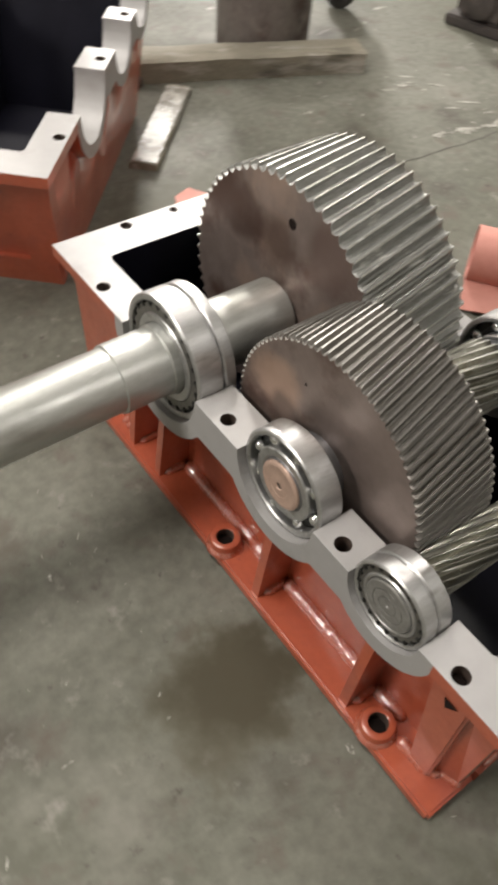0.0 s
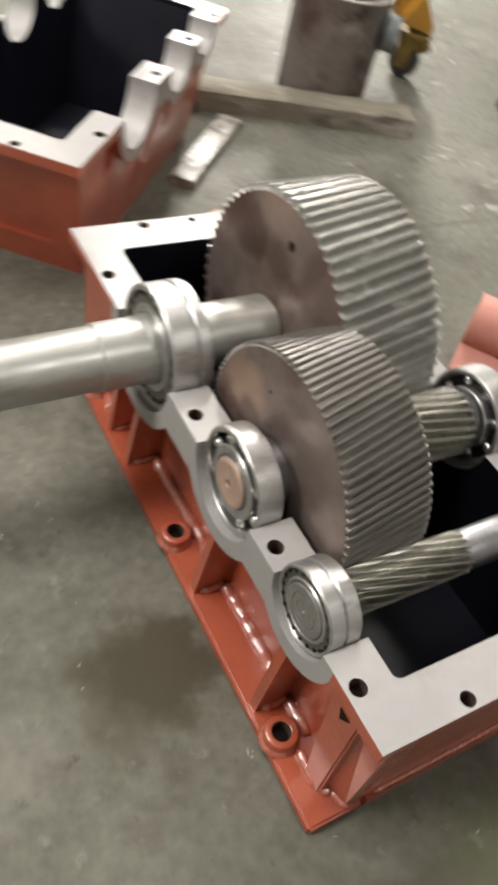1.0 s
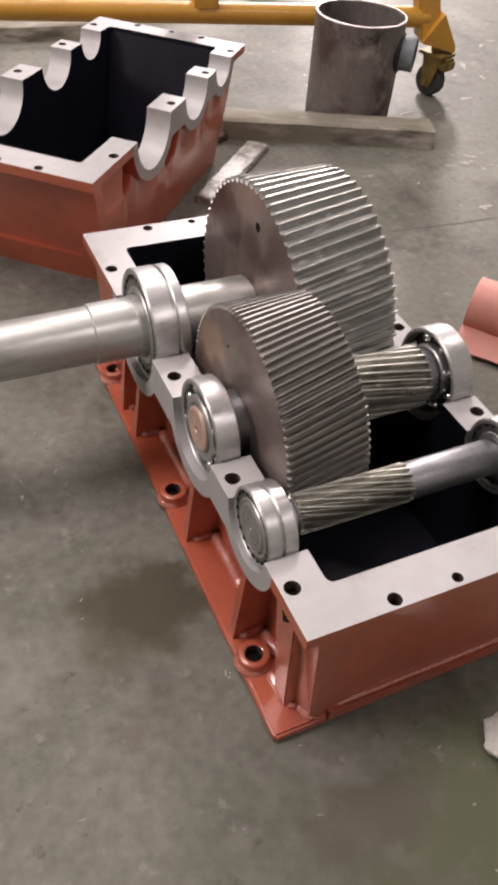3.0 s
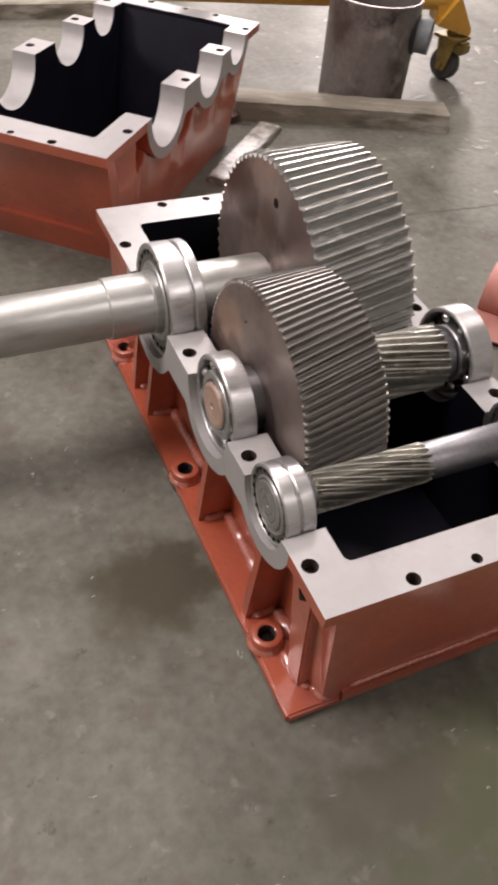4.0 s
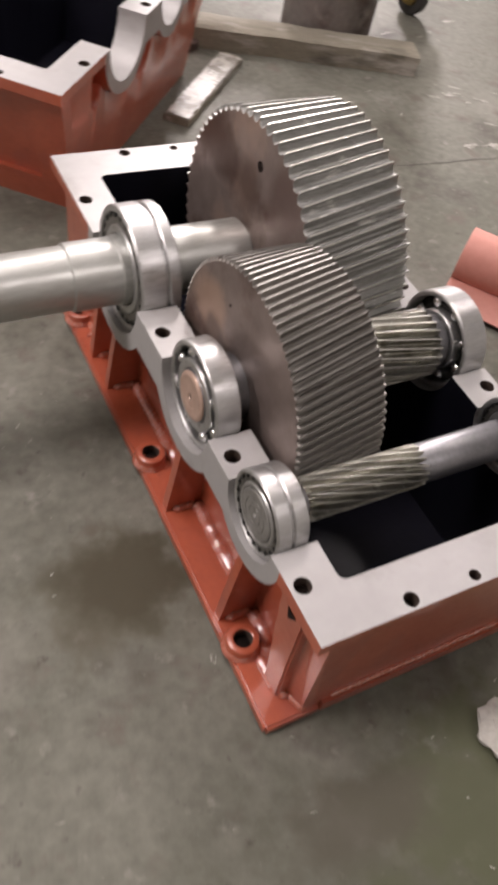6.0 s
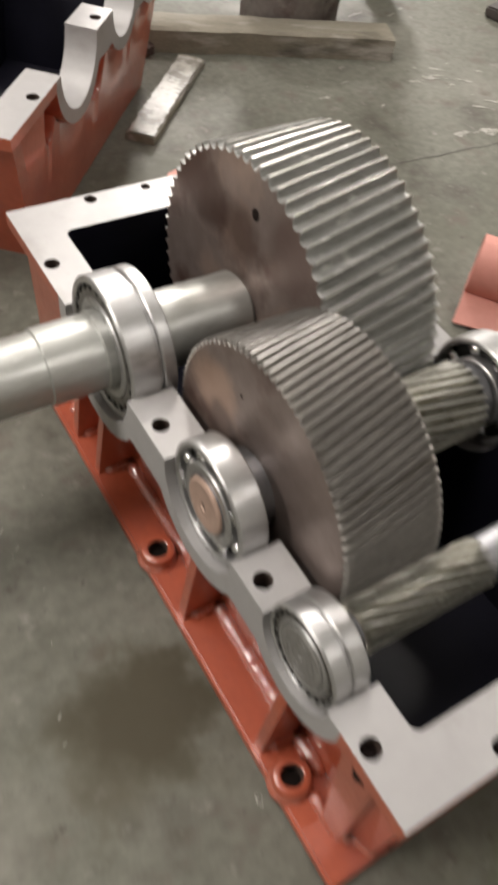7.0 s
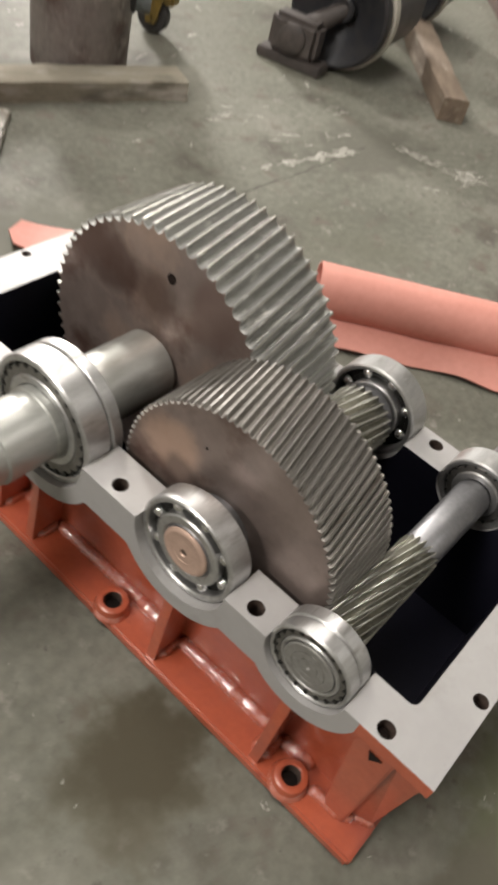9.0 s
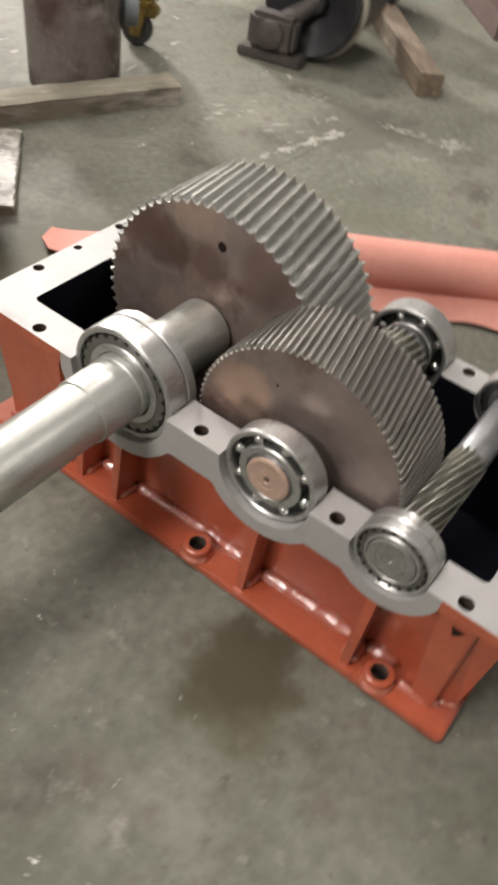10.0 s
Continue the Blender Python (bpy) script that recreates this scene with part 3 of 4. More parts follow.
def bearing(parent, x0, x1, bore, r_in, r_out, outer, yc, count, size, style="ball", label=""):
    """A rolling bearing: bare balls in a pressed cage, or rollers whose dark pockets show at the rim of the cage."""
    b = bm_new()
    w = x1 - x0
    ring(b, x0, x1, r_out, outer, yc, ZF, 72, 0.0022)
    out = part("bearing", b, RING, parent, label)
    b = bm_new()
    ring(b, x0 + 0.001, x1 - 0.001, bore, r_in, yc, ZF, 60, 0.0018)
    part("inner_ring", b, RING, out)
    # ring coloured near black so the recess between the races looks shaded
    b = bm_new()
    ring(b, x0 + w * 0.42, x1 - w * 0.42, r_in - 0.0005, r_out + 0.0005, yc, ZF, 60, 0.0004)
    part("dark_gap", b, GAP_SHADE, out, "near-black ring standing in for the shade between bearing rings")
    rm = (r_in + r_out) / 2
    for xa in (x0 + 0.0030, x1 - 0.0060) if style == "cage" else (x0 + w * 0.34, x1 - w * 0.34 - 0.003):
        b = bm_new()
        if style == "cage":
            ring(b, xa, xa + 0.003, r_in + 0.0006, r_out - (r_out - r_in) * 0.20, yc, ZF, 60, 0.0006)
        else:
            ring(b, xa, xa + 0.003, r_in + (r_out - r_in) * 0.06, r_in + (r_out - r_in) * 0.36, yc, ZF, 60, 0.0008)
        # ball cages take the painted shade colour and merge into the gap
        part("cage", b, CAGE if style == "cage" else GAP_SHADE, out)
    for k in range(count):
        a = 2 * math.pi * (k + 0.3) / count
        for side in (0, 1) if style == "cage" else (0,):
            b = bm_new()
            if style == "ball":
                bmesh.ops.create_uvsphere(b, u_segments=18, v_segments=12, radius=size)
                bmesh.ops.translate(b, verts=b.verts[:], vec=(x0 + w * 0.5 - 0.007, yc + rm * math.cos(a), ZF + rm * math.sin(a)))
                part("ball", b, BALL, out, angle=80)
            else:
                r2 = r_out - (r_out - r_in) * 0.24
                xa = x0 + 0.0010 if side == 0 else x1 - 0.0060
                # solid studs, their near-black colour painting the shade of pockets
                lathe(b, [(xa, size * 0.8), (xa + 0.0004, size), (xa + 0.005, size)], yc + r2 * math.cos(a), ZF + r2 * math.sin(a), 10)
                part("roller_pocket", b, GAP_SHADE, out)
    return out


def shaft(parent, prof, yc, material, label=""):
    b = bm_new()
    lathe(b, prof, yc, ZF, 72)
    return part("shaft", b, material, parent, label)


low = thing("output_gear_shaft", pose(0, 0, 0), "thick polished steel output shaft with large helical gear, lying in casing", "gear shaft")
shaft(low, [(-0.75, 0.048), (-0.745, 0.050), (-0.097, 0.050), (-0.095, 0.0535), (-0.02, 0.0535), (-0.018, 0.056), (0.075, 0.056), (0.2005, 0.056), (0.202, 0.0545), (0.2025, 0.049), (0.209, 0.049), (0.21, 0.0555), (0.47, 0.0555), (0.475, 0.053)], YB, STEEL, "polished stepped steel shaft")
gear(0.207, 0.388, 0.231, 0.2205, 68, -7.6, YB, "gear", low, TOOTH, 0.02, tipw=0.13, rootw=0.41, label="bright steel helical teeth")
bearing(low, -0.008, 0.033, 0.057, 0.071, 0.090, 0.101, YB, 24, 0.0042, "cage")
b = bm_new()
ring(b, 0.0335, 0.0375, 0.058, 0.0955, YB, ZF, 72, 0.0005)
ring(b, 0.0375, 0.057, 0.058, 0.1005, YB, ZF, 72, 0.002)
part("spacer_ring", b, RING, low)
bearing(low, 0.405, 0.449, 0.057, 0.071, 0.090, 0.101, YB, 24, 0.0042, "cage")

midt = thing("intermediate_gear_shaft", pose(0, 0, 0), "intermediate shaft with oiled helical gear and pinion, lying in casing", "gear shaft")
shaft(midt, [(-0.004, 0.038), (-0.002, 0.040), (0.033, 0.040), (0.033, 0.050), (0.06, 0.050), (0.062, 0.045), (0.415, 0.045), (0.416, 0.040), (0.463, 0.040), (0.465, 0.038)], YM, DARKSHAFT)
# uncut holes: near-black discs carry the shade of the depth
for nm, x, y, z, r, par in (("lifting_hole", 0.2066, 0.596, 0.452, 0.0085, low), ("centre_mark", 0.0597, 0.372, 0.395, 0.0022, midt)):
    b = bm_new()
    lathe(b, [(x - 0.0002, r), (x + 0.01, r)], y, z, 24)
    part(nm, b, HOLE_SHADE, par, "near-black disc standing in for the shade in a drilled hole")
gear(0.060, 0.195, 0.184, 0.1780, 92, -9.6, YM, "gear", midt, TOOTH2, 0.0, tipw=0.22, rootw=0.40, label="brownish oiled steel helical teeth")
gear(0.197, 0.398, 0.055, 0.0475, 24, 37, YM, "pinion", midt, PINION, 0.1, nx=20, label="bright greasy helical pinion", tipw=0.20, rootw=0.42)
bearing(midt, -0.005, 0.033, 0.0405, 0.0545, 0.0710, 0.080, YM, 8, 0.0094)
b = bm_new()
lathe(b, [(-0.0045, 0.0372), (-0.0070, 0.0368), (-0.0086, 0.0348), (-0.0092, 0.0300), (-0.0090, 0.0295), (-0.0094, 0.0180), (-0.0090, 0.0175), (-0.0094, 0.0062), (-0.0080, 0.0050)], YM, ZF, 56, cap=False)
end = part("shaft_end", b, COPPER, midt, "brownish turned shaft end with centre hole")
b = bm_new()
lathe(b, [(-0.0080, 0.0050), (-0.0042, 0.0016), (-0.0041, 0.0010)], YM, ZF, 24)
part("centre_hole", b, BORE, end, "dark conical centre hole")
bearing(midt, 0.418, 0.462, 0.0405, 0.0500, 0.0710, 0.080, YM, 8, 0.0094)

hi = thing("input_pinion_shaft", pose(0, 0, 0), "slim input shaft with helical pinion teeth, lying in casing", "gear shaft")
shaft(hi, [(-0.0085, 0.0360), (-0.007, 0.0368), (0.038, 0.0368), (0.039, 0.0300), (0.05, 0.0298), (0.056, 0.0215), (0.235, 0.0215), (0.25, 0.0285), (0.40, 0.0285), (0.405, 0.025), (0.60, 0.025)], YS, DARKSHAFT, "dark oiled shaft")
gear(0.058, 0.245, 0.0305, 0.0222, 17, 85, YS, "pinion", hi, PINION, 0.1, tipw=0.14, rootw=0.42, nx=24, label="bright helical teeth cut into shaft")
bearing(hi, -0.010, 0.012, 0.0375, 0.0435, 0.0535, 0.060, YS, 20, 0.0031, "cage")
b = bm_new()
ring(b, 0.0122, 0.0144, 0.0372, 0.0570, YS, ZF, 72, 0.0003)
ring(b, 0.0145, 0.036, 0.0372, 0.0598, YS, ZF, 72, 0.002)
part("spacer_ring", b, RING, hi)
b = bm_new()
lathe(b, [(-0.0086, 0.0015), (-0.0104, 0.0035), (-0.0106, 0.0130), (-0.0096, 0.0133), (-0.0096, 0.0138), (-0.0106, 0.0141), (-0.0106, 0.0235), (-0.0094, 0.0238), (-0.0094, 0.0244), (-0.0106, 0.0247), (-0.0106, 0.0345), (-0.0092, 0.0365), (-0.0080, 0.0367)], YS, ZF, 56)
part("shaft_end", b, ENDFACE, hi, "dull turned shaft end with concentric rings")
bearing(hi, 0.405, 0.449, 0.026, 0.0385, 0.0510, 0.060, YS, 18, 0.0022, "cage")

# ---- timber, board and offcuts on the floor ----
def worn_beam(bm, length, width, height, cuts=14, wobble=0.004, seed=1):
    """A sawn beam with uneven, chewed edges."""
    rnd = random.Random(seed)
    rows = []
    for k in range(cuts + 1):
        x = length * (k / cuts - 0.5)
        e = 0.35 if k in (0, cuts) else 1.0
        j = [rnd.uniform(-wobble, wobble) for _ in range(8)]
        w, c = width / 2, 0.005
        ring_pts = [(-w + j[0], 0), (-w + j[0], height - c), (-w + c * 2 + j[1], height + j[2] * e), (w - c * 2 + j[3], height + j[4] * e), (w + j[5], height - c), (w + j[5], 0)]
        rows.append([bm.verts.new((x + j[6] * (2 if e < 1 else 0), y, z)) for y, z in ring_pts])
    n = 6
    for p, q in zip(rows, rows[1:]):
        for k in range(n):
            bm.faces.new((p[k], p[(k + 1) % n], q[(k + 1) % n], q[k]))
    bm.faces.new(rows[0]), bm.faces.new(rows[-1])


BROWNWOOD = mat("brown_stained_timber", (0.20, 0.152, 0.11), (0.11, 0.082, 0.06), 0.7, 0, 6, 90, 0.4, stretch=(1, 4, 4), spot=(((0.26, 0.22, 0.17), 5, 0.56, 0.68),))


def timber(name, m, size, label, seed, material=WOOD):
    t = thing(name, m, label, "timber")
    b = bm_new()
    worn_beam(b, *size, seed=seed)
    part("beam", b, material, t, angle=25)
    return t


timber("timber_beam", pose(1.072, 1.835, 0, 0, 0, -21.2), (0.73, 0.11, 0.066), "dusty grey timber beam with chipped edges on the floor", 1)
timber("timber_block", pose(2.56, 1.42, 0, 0, 0, 43), (0.86, 0.095, 0.085), "brownish squared timber with pale sawn end", 4, BROWNWOOD)
timber("wood_chip", pose(0.70, 1.905, 0, 0, 0, 20), (0.05, 0.04, 0.028), "small dark brown wood chip beside the timber", 5, RUSTY)

t = thing("painted_timber", pose(0.644, 1.654, 0.0, 0, 0, 45.5), "flat board with flaking white paint lying on the floor", "timber")
b = bm_new()
worn_beam(b, 0.45, 0.074, 0.020, 16, 0.002, 6)
FLAKED = mat("flaking_white_paint", (0.56, 0.55, 0.51), (0.36, 0.35, 0.31), 0.45, 0, 16, 60, 0.4, spot=(((0.20, 0.185, 0.155), 17, 0.52, 0.62), ((0.66, 0.65, 0.62), 28, 0.62, 0.70)))
part("beam", b, WOOD, t)
b = bm_new()
rnd = random.Random(4)
rows = [[b.verts.new((-0.222 + 0.012 * k, w + rnd.uniform(-0.004, 0.003), 0.0230)) for w in (-0.033, 0.033)] for k in range(37)]
for p, q in zip(rows, rows[1:]):
    b.faces.new((p[0], q[0], q[1], p[1]))
part("paint_layer", b, FLAKED, t, "flaking white paint")

t = thing("concrete_lump", pose(0.307, -0.212, 0.0), "pale broken concrete lump lying on the floor", "rubble")
b = bm_new()
bmesh.ops.create_icosphere(b, subdivisions=3, radius=0.05)
for v in b.verts:
    v.co *= 0.8 + 0.5 * noise.noise(v.co * 25) + 0.15 * noise.noise(v.co * 60)
    v.co.z = max(0.0, v.co.z * 0.45 + 0.008)
part("lump", b, mat("pale_rubble", (0.48, 0.47, 0.43), (0.32, 0.31, 0.28), 0.8, 0, 20, 120, 0.5), t)

# ---- pipe offcut with branch ----
t = thing("steel_pipe", pose(1.240, 1.987, 0), "upright steel pipe offcut with mill scale standing behind a timber beam", "pipe")
b = bm_new()
ring(b, 0, 0.344, 0.144, 0.152, 0, 0, 72, 0.0012, UP)
for v in b.verts:
    v.co.x *= 0.995 + 0.10 * v.co.z
    v.co.y *= 0.995 + 0.10 * v.co.z
part("pipe_wall", b, PIPE, t)
BRIGHTCUT = mat("flame_cut_edge", (0.42, 0.38, 0.35), (0.28, 0.25, 0.23), 0.5, 0.6, 40, 120, 0.4)
b = bm_new()
ring(b, 0.3442, 0.3475, 0.149, 0.1562, 0, 0, 72, 0.001, UP)
part("cut_rim", b, BRIGHTCUT, t, "pale flame-cut rim")
b = bm_new()
ring(b, 0.10, 0.205, 0.048, 0.055, 0, 0.246, 40, 0.001, pose(0, 0, 0, 0, 0, -42))
part("branch_stub", b, mat("blue_grey_primer", (0.19, 0.22, 0.23), (0.12, 0.135, 0.14), 0.5, 0.2, 12, 90, 0.2), t, "dull blue-grey welded branch stub")
b = bm_new()
ring(b, 0.136, 0.160, 0.050, 0.063, 0, 0.246, 40, 0.003, pose(0, 0, 0, 0, 0, -42))
part("weld_collar", b, DARKIRON, t)

# ---- yellow trolley ----
t = thing("yellow_trolley", pose(0, 0, 0), "yellow painted tubular steel trolley frame on greasy casters", "trolley")
A, Bp = Vector((-1.0, 2.71, 0.275)), Vector((1.62, 2.13, 0.275))


def square_post(x, y, z0, z1, w, turn):
    b = bm_new()
    box(b, -w / 2, w / 2, -w / 2, w / 2, z0, z1, 0.008, pose(x, y, 0, 0, 0, turn))
    return part("post", b, YELLOW, t)


b = bm_new()
tube(b, A, Bp, 0.036, 32)
part("rail", b, YELLOW, t)
b2 = bm_new()
box(b2, -0.042, 0.042, -0.042, 0.042, 0.20, 1.7, 0.008, pose(1.63, 2.135, 0, 0, 0, -12))
for v in b2.verts:
    v.co.x -= 0.20 * (v.co.z - 0.25)
    v.co.y += 0.15 * (v.co.z - 0.25)
part("post", b2, YELLOW, t)
square_post(0.80, 2.318, 0.29, 1.9, 0.085, -12)


def caster(parent, x, y, turn, r=0.058):
    m = pose(x, y, 0, 0, 0, turn)
    b = bm_new()
    ring(b, -0.021, 0.021, 0.012, r, 0, 0, 40, 0.006, m @ Matrix.Translation((0, 0, r)))
    wheel = part("caster_wheel", b, RUBBER, parent, "black rubber caster wheel")
    b = bm_new()
    ring(b, -0.024, 0.024, 0.006, r * 0.45, 0, 0, 28, 0.003, m @ Matrix.Translation((0, 0, r)))
    part("hub", b, CASTER_Y, wheel)
    for s in (-1, 1):
        b = bm_new()
        vs = [[b.verts.new(m @ Vector((s * 0.029 + k, yy, zz))) for yy, zz in ((-0.018, r - 0.02), (0.018, r - 0.02), (0.05, 0.15), (-0.035, 0.15))] for k in (-0.003, 0.003)]
        for k in range(4):
            b.faces.new((vs[0][k], vs[0][(k + 1) % 4], vs[1][(k + 1) % 4], vs[1][k]))
        b.faces.new(vs[0]), b.faces.new(vs[1])
        part("fork_side", b, CASTER_Y, parent, smooth=False)
    b = bm_new()
    box(b, -0.045, 0.045, -0.05, 0.06, 0.15, 0.162, 0.002, m)
    part("mounting_plate", b, CASTER_Y, parent)
    b = bm_new()
    tube(b, m @ Vector((-0.042, 0, r)), m @ Vector((0.042, 0, r)), 0.008, 12)
    part("axle", b, CASTER_Y, parent)
    b = bm_new()
    box(b, -0.03, 0.03, 0.035, 0.080, 0.108, 0.1495, 0.008, m)
    part("brake_pedal", b, CASTER_Y, parent)
    b = bm_new()
    tube(b, m @ Vector((0, 0, 0.160)), m @ Vector((0, 0, 0.21)), 0.022, 20)
    part("swivel", b, CASTER_Y, parent)


caster(t, 1.675, 2.10, 200)
b = bm_new()
vs = [[b.verts.new((1.63 + u * 0.98 + k * 0.2, 2.10 - u * 0.2 + k * 0.98, z)) for u, z in ((-0.04, 0.20), (0.10, 0.165), (0.10, 0.19), (0.03, 0.30))] for k in (-0.03, 0.03)]
for k in range(4):
    b.faces.new((vs[0][k], vs[0][(k + 1) % 4], vs[1][(k + 1) % 4], vs[1][k]))
b.faces.new(vs[0]), b.faces.new(vs[1])
part("gusset", b, YELLOW, t, smooth=False)
square_post(2.30, 4.50, 0.20, 1.9, 0.085, -12)
caster(t, 2.33, 4.46, 160)

# ---- salmon rubber sheet, rolled ----
t = thing("gasket_roll", pose(0.897, 0.719, 0, 0, 0, -53.5), "salmon pink rubber gasket sheet loosely rolled up on the floor", "rubber sheet")


def rolled_sheet(length, radius, tail, lo, hi):
    b = bm_new()
    cols = []
    nx = 48
    for i in range(nx + 1):
        x = length * i / nx - 0.012
        wav = noise.noise(Vector((x * 6, 3.1, 0)))
        pts = []
        for k in range(46):           # scroll from the inside out, then down to the tail
            a = radians(-460 + 460 * k / 45 - 70)
            r = radius * (0.88 + 0.12 * k / 45) * (1 + 0.02 * noise.noise(Vector((x * 4, a, 0))))
            pts.append((r * math.cos(a) * 1.02, radius + 0.006 + r * math.sin(a)))
        u0, z0 = pts[-1]
        tl = tail * (1 + 0.28 * noise.noise(Vector((x * 5.5 + 2, 7.0, 0))))
        for k in range(1, 13):
            f = k / 12
            z = z0 * (1 - f) ** 2.2 + 0.004 + 0.018 * f * f * max(0, wav + 0.35) + 0.036 * math.sin(f * 3.1) * (1 - 0.4 * f)
            pts.append((u0 - tl * f, z))
        cols.append([b.verts.new((x, u, z)) for u, z in pts[lo:hi]])
    for p, q in zip(cols, cols[1:]):
        for k in range(len(p) - 1):
            b.faces.new((p[k], p[k + 1], q[k + 1], q[k]))
    return b


for name, lo, hi, lab in (("scroll", 0, 46, "rolled salmon rubber"), ("tail", 45, 58, "wavy loose end of the sheet")):
    b = rolled_sheet(1.15, 0.065, 0.155, lo, hi)
    ob = part(name, b, PINK, t, lab, angle=80)
    sol = ob.modifiers.new("thickness", "SOLIDIFY")
    sol.thickness, sol.offset = 0.004, 0.0

t = thing("gasket_offcut", pose(0.475, 1.325, 0.0, 0, 0, -48), "salmon pink rubber offcut with curled corner on the floor", "rubber sheet")
b = bm_new()
grid = [[b.verts.new((0.02 + 0.16 * i / 10 - 0.02 * (1 - abs(j / 5 - 1)), (j / 5 - 1) * 0.07 * (0.70 + 0.30 * i / 10), 0.004 + 0.014 * (1 - i / 10) ** 3)) for j in range(11)] for i in range(11)]
for p, q in zip(grid, grid[1:]):
    for k in range(10):
        b.faces.new((p[k], p[k + 1], q[k + 1], q[k]))
off = part("sheet", b, PINK, t, angle=80)
sol = off.modifiers.new("thickness", "SOLIDIFY")
sol.thickness = 0.004


# ---- old motors on the floor ----
PALERING = mat("pale_machined_ring", (0.50, 0.48, 0.42), (0.36, 0.345, 0.30), 0.5, 0.2, 12, 80, 0.15)
BRACKET = mat("grimy_cast_iron", (0.085, 0.072, 0.066), (0.045, 0.040, 0.038), 0.5, 0.2, 14, 60, 0.4)
def motor(m, r, depth, label):
    t = thing("old_motor", m, label, "electric motor", "old motors on the floor")
    b = bm_new()
    lathe(b, [(0.075, r * 0.10), (0.065, r * 0.34), (0.030, r * 0.60), (0.004, r * 0.84), (0.0, r * 0.88), (0.004, r * 0.93), (0.03, r * 0.95), (0.05, r * 0.92), (depth, r * 0.88), (depth + 0.03, r * 0.6)], 0, r, 56)
    part("body", b, DARKIRON, t, "black painted bell-shaped motor body")
    b = bm_new()
    ring(b, 0.045, 0.085, r * 0.85, r, 0, r, 56, 0.004)
    part("flange_ring", b, PALERING, t, "pale machined flange ring")
    b = bm_new()
    ring(b, 0.030, 0.076, r * 0.10, r * 0.22, 0, r, 32, 0.006)
    part("bearing_cap", b, DARKIRON, t)
    return t


motor(pose(2.105, 1.625, 0, 0, 0, 10), 0.205, 0.40, "black electric motor with pale flange ring on the floor")
motor(pose(2.80, 1.78, 0, 0, 0, 12), 0.19, 0.36, "second black electric motor lying further back")
t = thing("iron_bracket", pose(2.02, 1.71, 0, 0, 0, 105), "rusty black cast iron bracket leaning against the motor", "bracket")
b = bm_new()
box(b, -0.13, 0.13, -0.05, 0.05, 0, 0.035, 0.006)
part("base_bar", b, BRACKET, t)
b = bm_new()
box(b, -0.09, 0.10, -0.050, 0.045, 0.034, 0.165, 0.018)
part("block", b, BRACKET, t)
b = bm_new()
lathe(b, [(0.0, 0.052), (0.010, 0.052), (0.014, 0.046), (0.014, 0.012)], 0, 0, 32, pose(0.005, 0.045, 0.098, 0, 0, 90))
part("round_boss", b, BRACKET, t)
b = bm_new()
tube(b, (-0.02, -0.03, 0.13), (-0.13, -0.13, 0.215), 0.040, 20, 0.028)
part("arm", b, BRACKET, t, "worn grey arm reaching into the motor bell")

t = thing("steel_channel", pose(3.55, 1.52, 0, 0, 0, 41), "rusty reddish brown steel channel lying on the floor", "steel section")
b = bm_new()
box(b, -0.5, 0.9, -0.06, 0.06, 0.0, 0.012, 0.002)
box(b, -0.5, 0.9, -0.06, -0.05, 0.0125, 0.10, 0.002)
box(b, -0.5, 0.9, 0.05, 0.06, 0.0125, 0.10, 0.002)
part("section", b, RUSTY, t)

# ---- blue machine under the rail ----
FOIL = mat("clear_wrapped_blue", (0.06, 0.28, 0.52), (0.03, 0.16, 0.36), 0.12, 0, 9, 50, 0.6, coat=0.8, bump_dist=0.02)
t = thing("blue_gear_unit", pose(0.62, 3.62, 0, 0, 0, 2), "blue enamelled gear unit wrapped in plastic film on the floor", "machine")
b = bm_new()
box(b, 0.0, 1.0, 0.05, 0.55, 0.05, 0.40, 0.13)
part("housing", b, FOIL, t)
b = bm_new()
lathe(b, [(0.02, 0.12), (0.05, 0.19), (0.42, 0.19), (0.46, 0.10)], 0.30, 0.40, 40)
part("end_bell", b, FOIL, t)
b = bm_new()
lathe(b, [(0.50, 0.12), (0.53, 0.17), (0.86, 0.17), (0.90, 0.10)], 0.32, 0.38, 40)
part("motor_body", b, BLUE, t)
for x in (0.36, 1.02):
    b = bm_new()
    box(b, x, x + 0.13, -0.02, 0.04, 0.0, 0.27, 0.01)
    part("mounting_plate", b, GREYSTEEL, t, "bare grey steel plate")
b = bm_new()
box(b, -0.02, 1.1, 0.0, 0.6, 0.0, 0.05, 0.006)
part("skid", b, BLUE, t)
timber("dark_skid_beam", pose(-0.1, 3.05, 0, 0, 0, -4), (1.3, 0.10, 0.06), "dark weathered timber skid lying on the floor", 8)

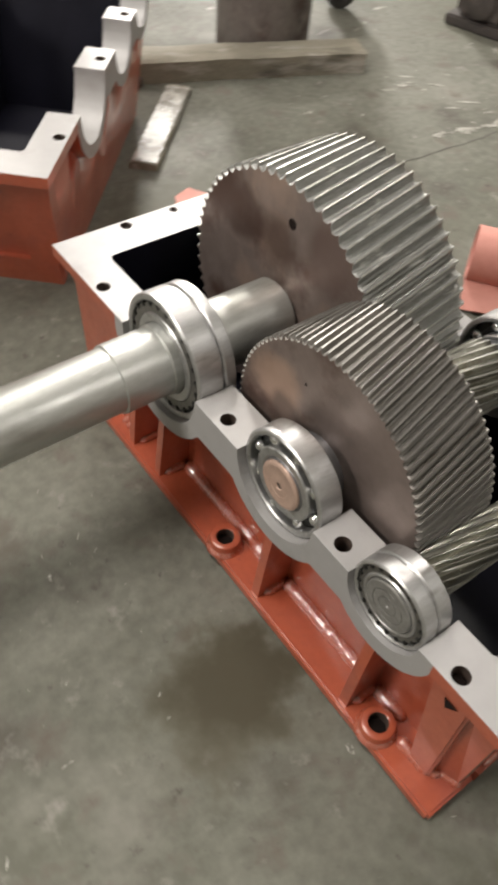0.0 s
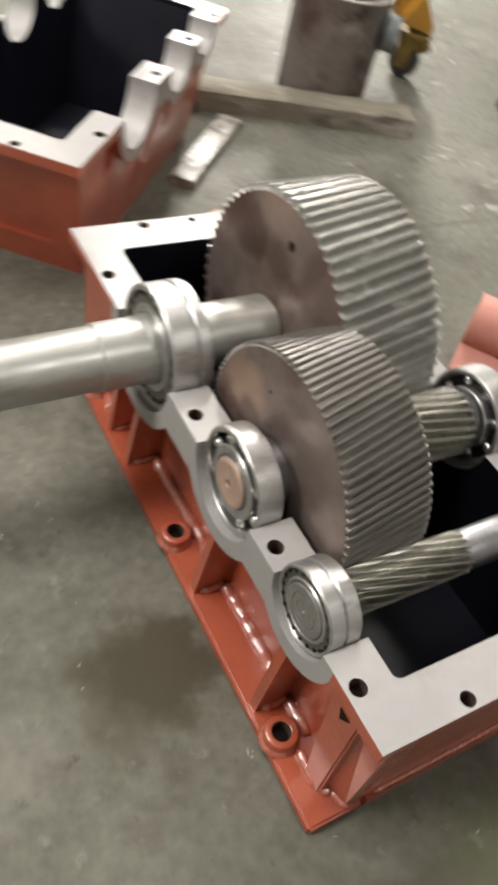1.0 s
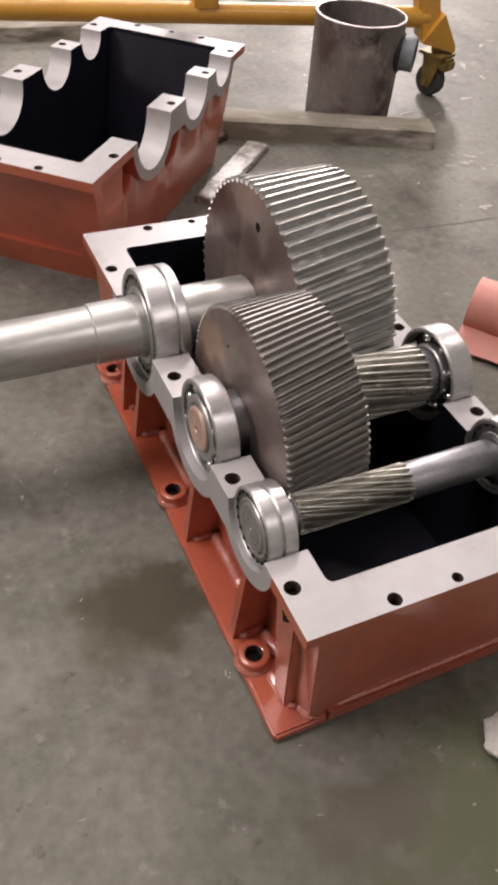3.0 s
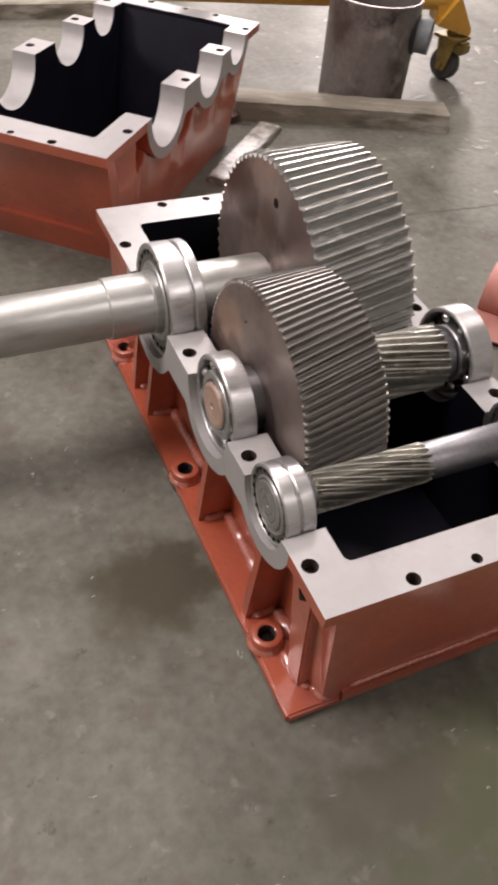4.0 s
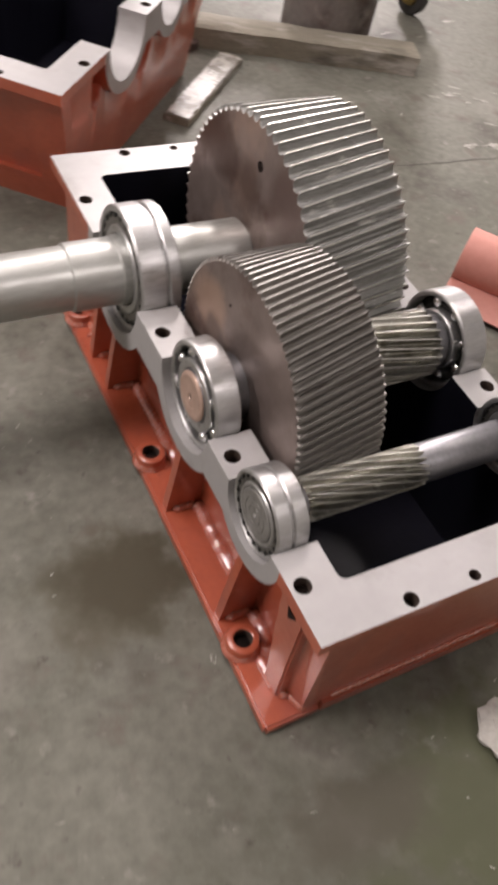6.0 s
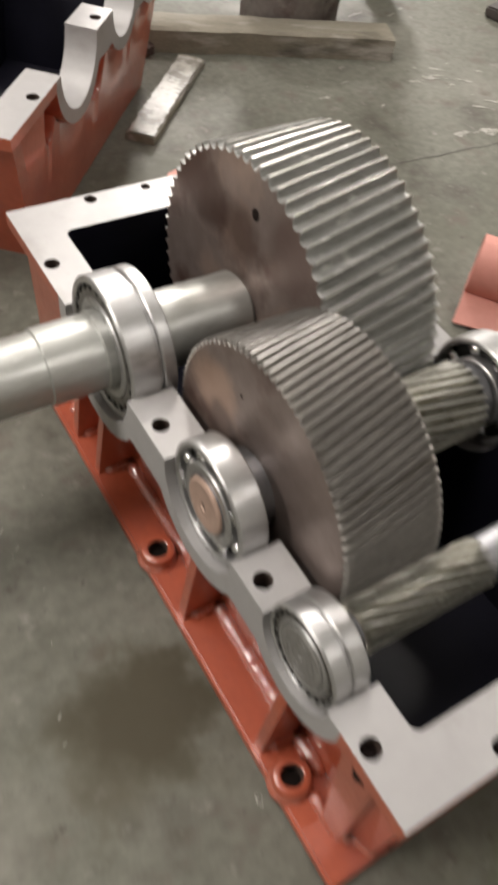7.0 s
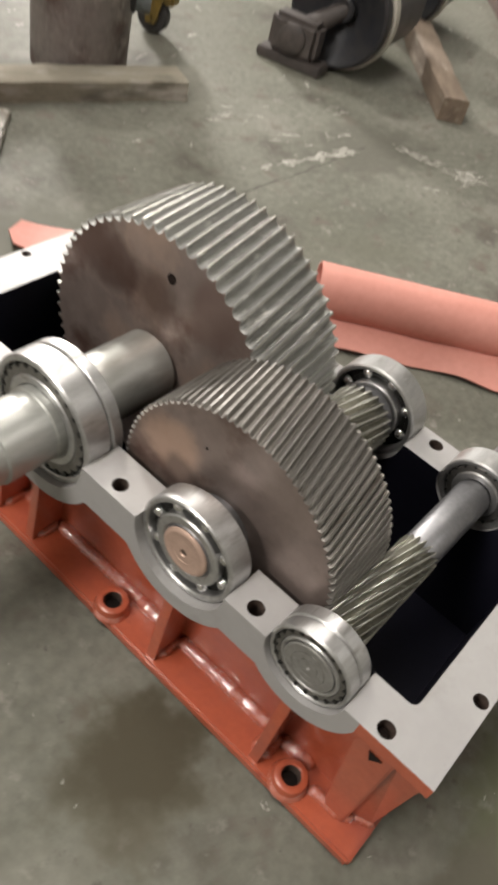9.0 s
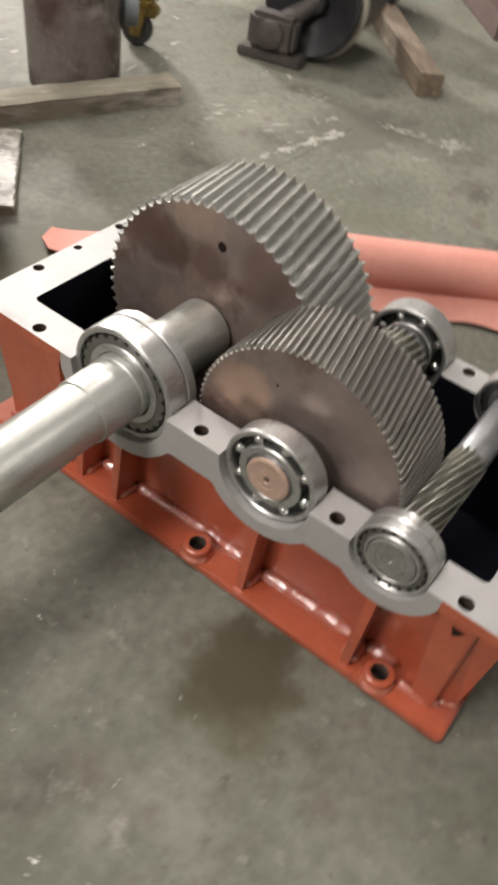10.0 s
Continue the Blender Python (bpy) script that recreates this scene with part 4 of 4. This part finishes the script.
# ---- far machines and scrap ----
for x, y, turn, w, h in ((5.3, 6.3, 20, 0.5, 0.55), (5.95, 5.95, 25, 0.45, 0.45)):
    t = thing("machine_cabinet", pose(x, y, 0, 0, 0, turn), "grey painted machine cabinet standing far back", "cabinet", "machine cabinets")
    b = bm_new()
    box(b, -w / 2, w / 2, -0.2, 0.2, 0.06, h, 0.012)
    part("body", b, GREYSTEEL, t)
    b = bm_new()
    box(b, -w / 2 + 0.03, -0.01, -0.212, -0.2, 0.10, h - 0.05, 0.003)
    part("door", b, RUSTY, t)
    b = bm_new()
    box(b, 0.01, w / 2 - 0.03, -0.212, -0.2, 0.10, h - 0.05, 0.003)
    part("door", b, GREYSTEEL, t)
    b = bm_new()
    box(b, -w / 2 + 0.02, w / 2 - 0.02, -0.18, 0.18, 0.0, 0.0605, 0.004)
    part("plinth", b, DARKIRON, t)

t = thing("swarf_heap", pose(3.40, 3.62, 0), "heap of bright curled metal swarf on the floor", "scrap", kind="stuff")
b = bm_new()
rnd = random.Random(5)
for k in range(70):
    a, d = rnd.uniform(0, 6.28), rnd.uniform(0, 0.16)
    p = Vector((d * math.cos(a), d * math.sin(a), 0.004))
    q = p + Vector((rnd.uniform(-0.1, 0.1), rnd.uniform(-0.1, 0.1), rnd.uniform(0.0, 0.12)))
    tube(b, p, q, 0.004, 5)
part("swarf", b, BALL, t)
t = thing("steel_bar_offcut", pose(3.55, 3.50, 0, 0, 0, -40), "short bright round steel bar on the floor", "steel bar")
b = bm_new()
lathe(b, [(-0.1, 0.026), (-0.098, 0.028), (0.098, 0.028), (0.1, 0.026)], 0, 0.028, 24)
part("bar", b, STEEL, t)
t = thing("floor_flange", pose(4.25, 4.2, 0), "dark iron shaft flange standing on the floor", "flange")
b = bm_new()
lathe(b, [(0, 0.11), (0.03, 0.11), (0.032, 0.05), (0.16, 0.04)], 0, 0, 32, UP)
part("hub", b, DARKIRON, t)

# ---- floor joint, paint flecks and crumbs ----
b = bm_new()
rnd = random.Random(11)
xs = [0.95 + 0.04 * k for k in range(21)]
line = [(x, 1.185 + 0.02 * math.sin(x * 3) + rnd.uniform(-0.004, 0.004)) for x in xs]
rows = [[b.verts.new((x, y + s_ * (0.0012 + 0.0014 * rnd.random()), 0.0006)) for s_ in (-1, 1)] for x, y in line]
for p, q in zip(rows, rows[1:]):
    b.faces.new((p[0], q[0], q[1], p[1]))
tagged(part("floor_joint", b, mat("dirty_joint", (0.065, 0.06, 0.048), (0.045, 0.042, 0.034), 0.8, 0, 20, 90, 0.2)), "dark cracked joint line in the concrete floor", "floor joint", kind="structure")

FLECK = mat("pale_paint_fleck", (0.36, 0.35, 0.31), (0.20, 0.195, 0.165), 0.6, 0, 45, 160, 0.3, contrast=(0.42, 0.58), spot=(((0.16, 0.157, 0.13), 70, 0.52, 0.60),))


def flecks(bm, cx, cy, dx, dy, spread, count, size, rnd):
    """Ragged flat flecks strewn along a line."""
    for k in range(count):
        f = rnd.random()
        x, y = cx + dx * f + rnd.gauss(0, spread), cy + dy * f + rnd.gauss(0, spread)
        r = size * rnd.uniform(0.25, 1.0) ** 1.6
        a0, st = math.atan2(dy, dx) + rnd.gauss(0, 0.35), rnd.uniform(1.0, 3.6)
        n = rnd.randint(9, 14)
        vs = []
        for i in range(n):
            a = 2 * math.pi * i / n
            rr = r * rnd.uniform(0.45, 1.2)
            u, w = rr * st * math.cos(a), rr * math.sin(a) * 0.7
            vs.append(bm.verts.new((x + u * math.cos(a0) - w * math.sin(a0), y + u * math.sin(a0) + w * math.cos(a0), 0.0009 + 0.0003 * rnd.random())))
        bm.faces.new(vs)


b = bm_new()
for args in ((1.33, 1.235, 0.34, -0.055, 0.012, 34, 0.017), (1.60, 1.30, 0.20, -0.06, 0.016, 12, 0.016), (1.87, 1.145, 0.02, -0.12, 0.010, 6, 0.017), (1.88, 1.06, 0.08, -0.26, 0.012, 26, 0.017), (1.90, 0.88, 0.10, -0.06, 0.022, 16, 0.022),
             (1.68, 0.95, 0.09, -0.09, 0.006, 10, 0.013), (1.84, 1.42, 0.10, -0.12, 0.012, 8, 0.013), (1.42, 1.55, 0.12, -0.08, 0.03, 14, 0.015), (1.35, 1.42, 0.3, -0.1, 0.06, 8, 0.012),
             (0.75, 1.45, 0.5, 0.2, 0.09, 8, 0.010), (-0.55, 0.1, 0.5, 0.6, 0.12, 40, 0.0032), (-0.45, -0.25, 0.9, 0.0, 0.12, 50, 0.0032), (1.6, 1.6, 0.5, 0.3, 0.15, 10, 0.014),
             (1.5, 2.4, 0.8, 0.4, 0.25, 30, 0.02), (-0.052, 0.054, 0.004, 0.01, 0.004, 5, 0.004)):
    flecks(b, *args, rnd)
tagged(part("paint_flecks", b, FLECK), "pale paint flecks and scuffs scattered over the concrete", "paint flecks", kind="stuff")
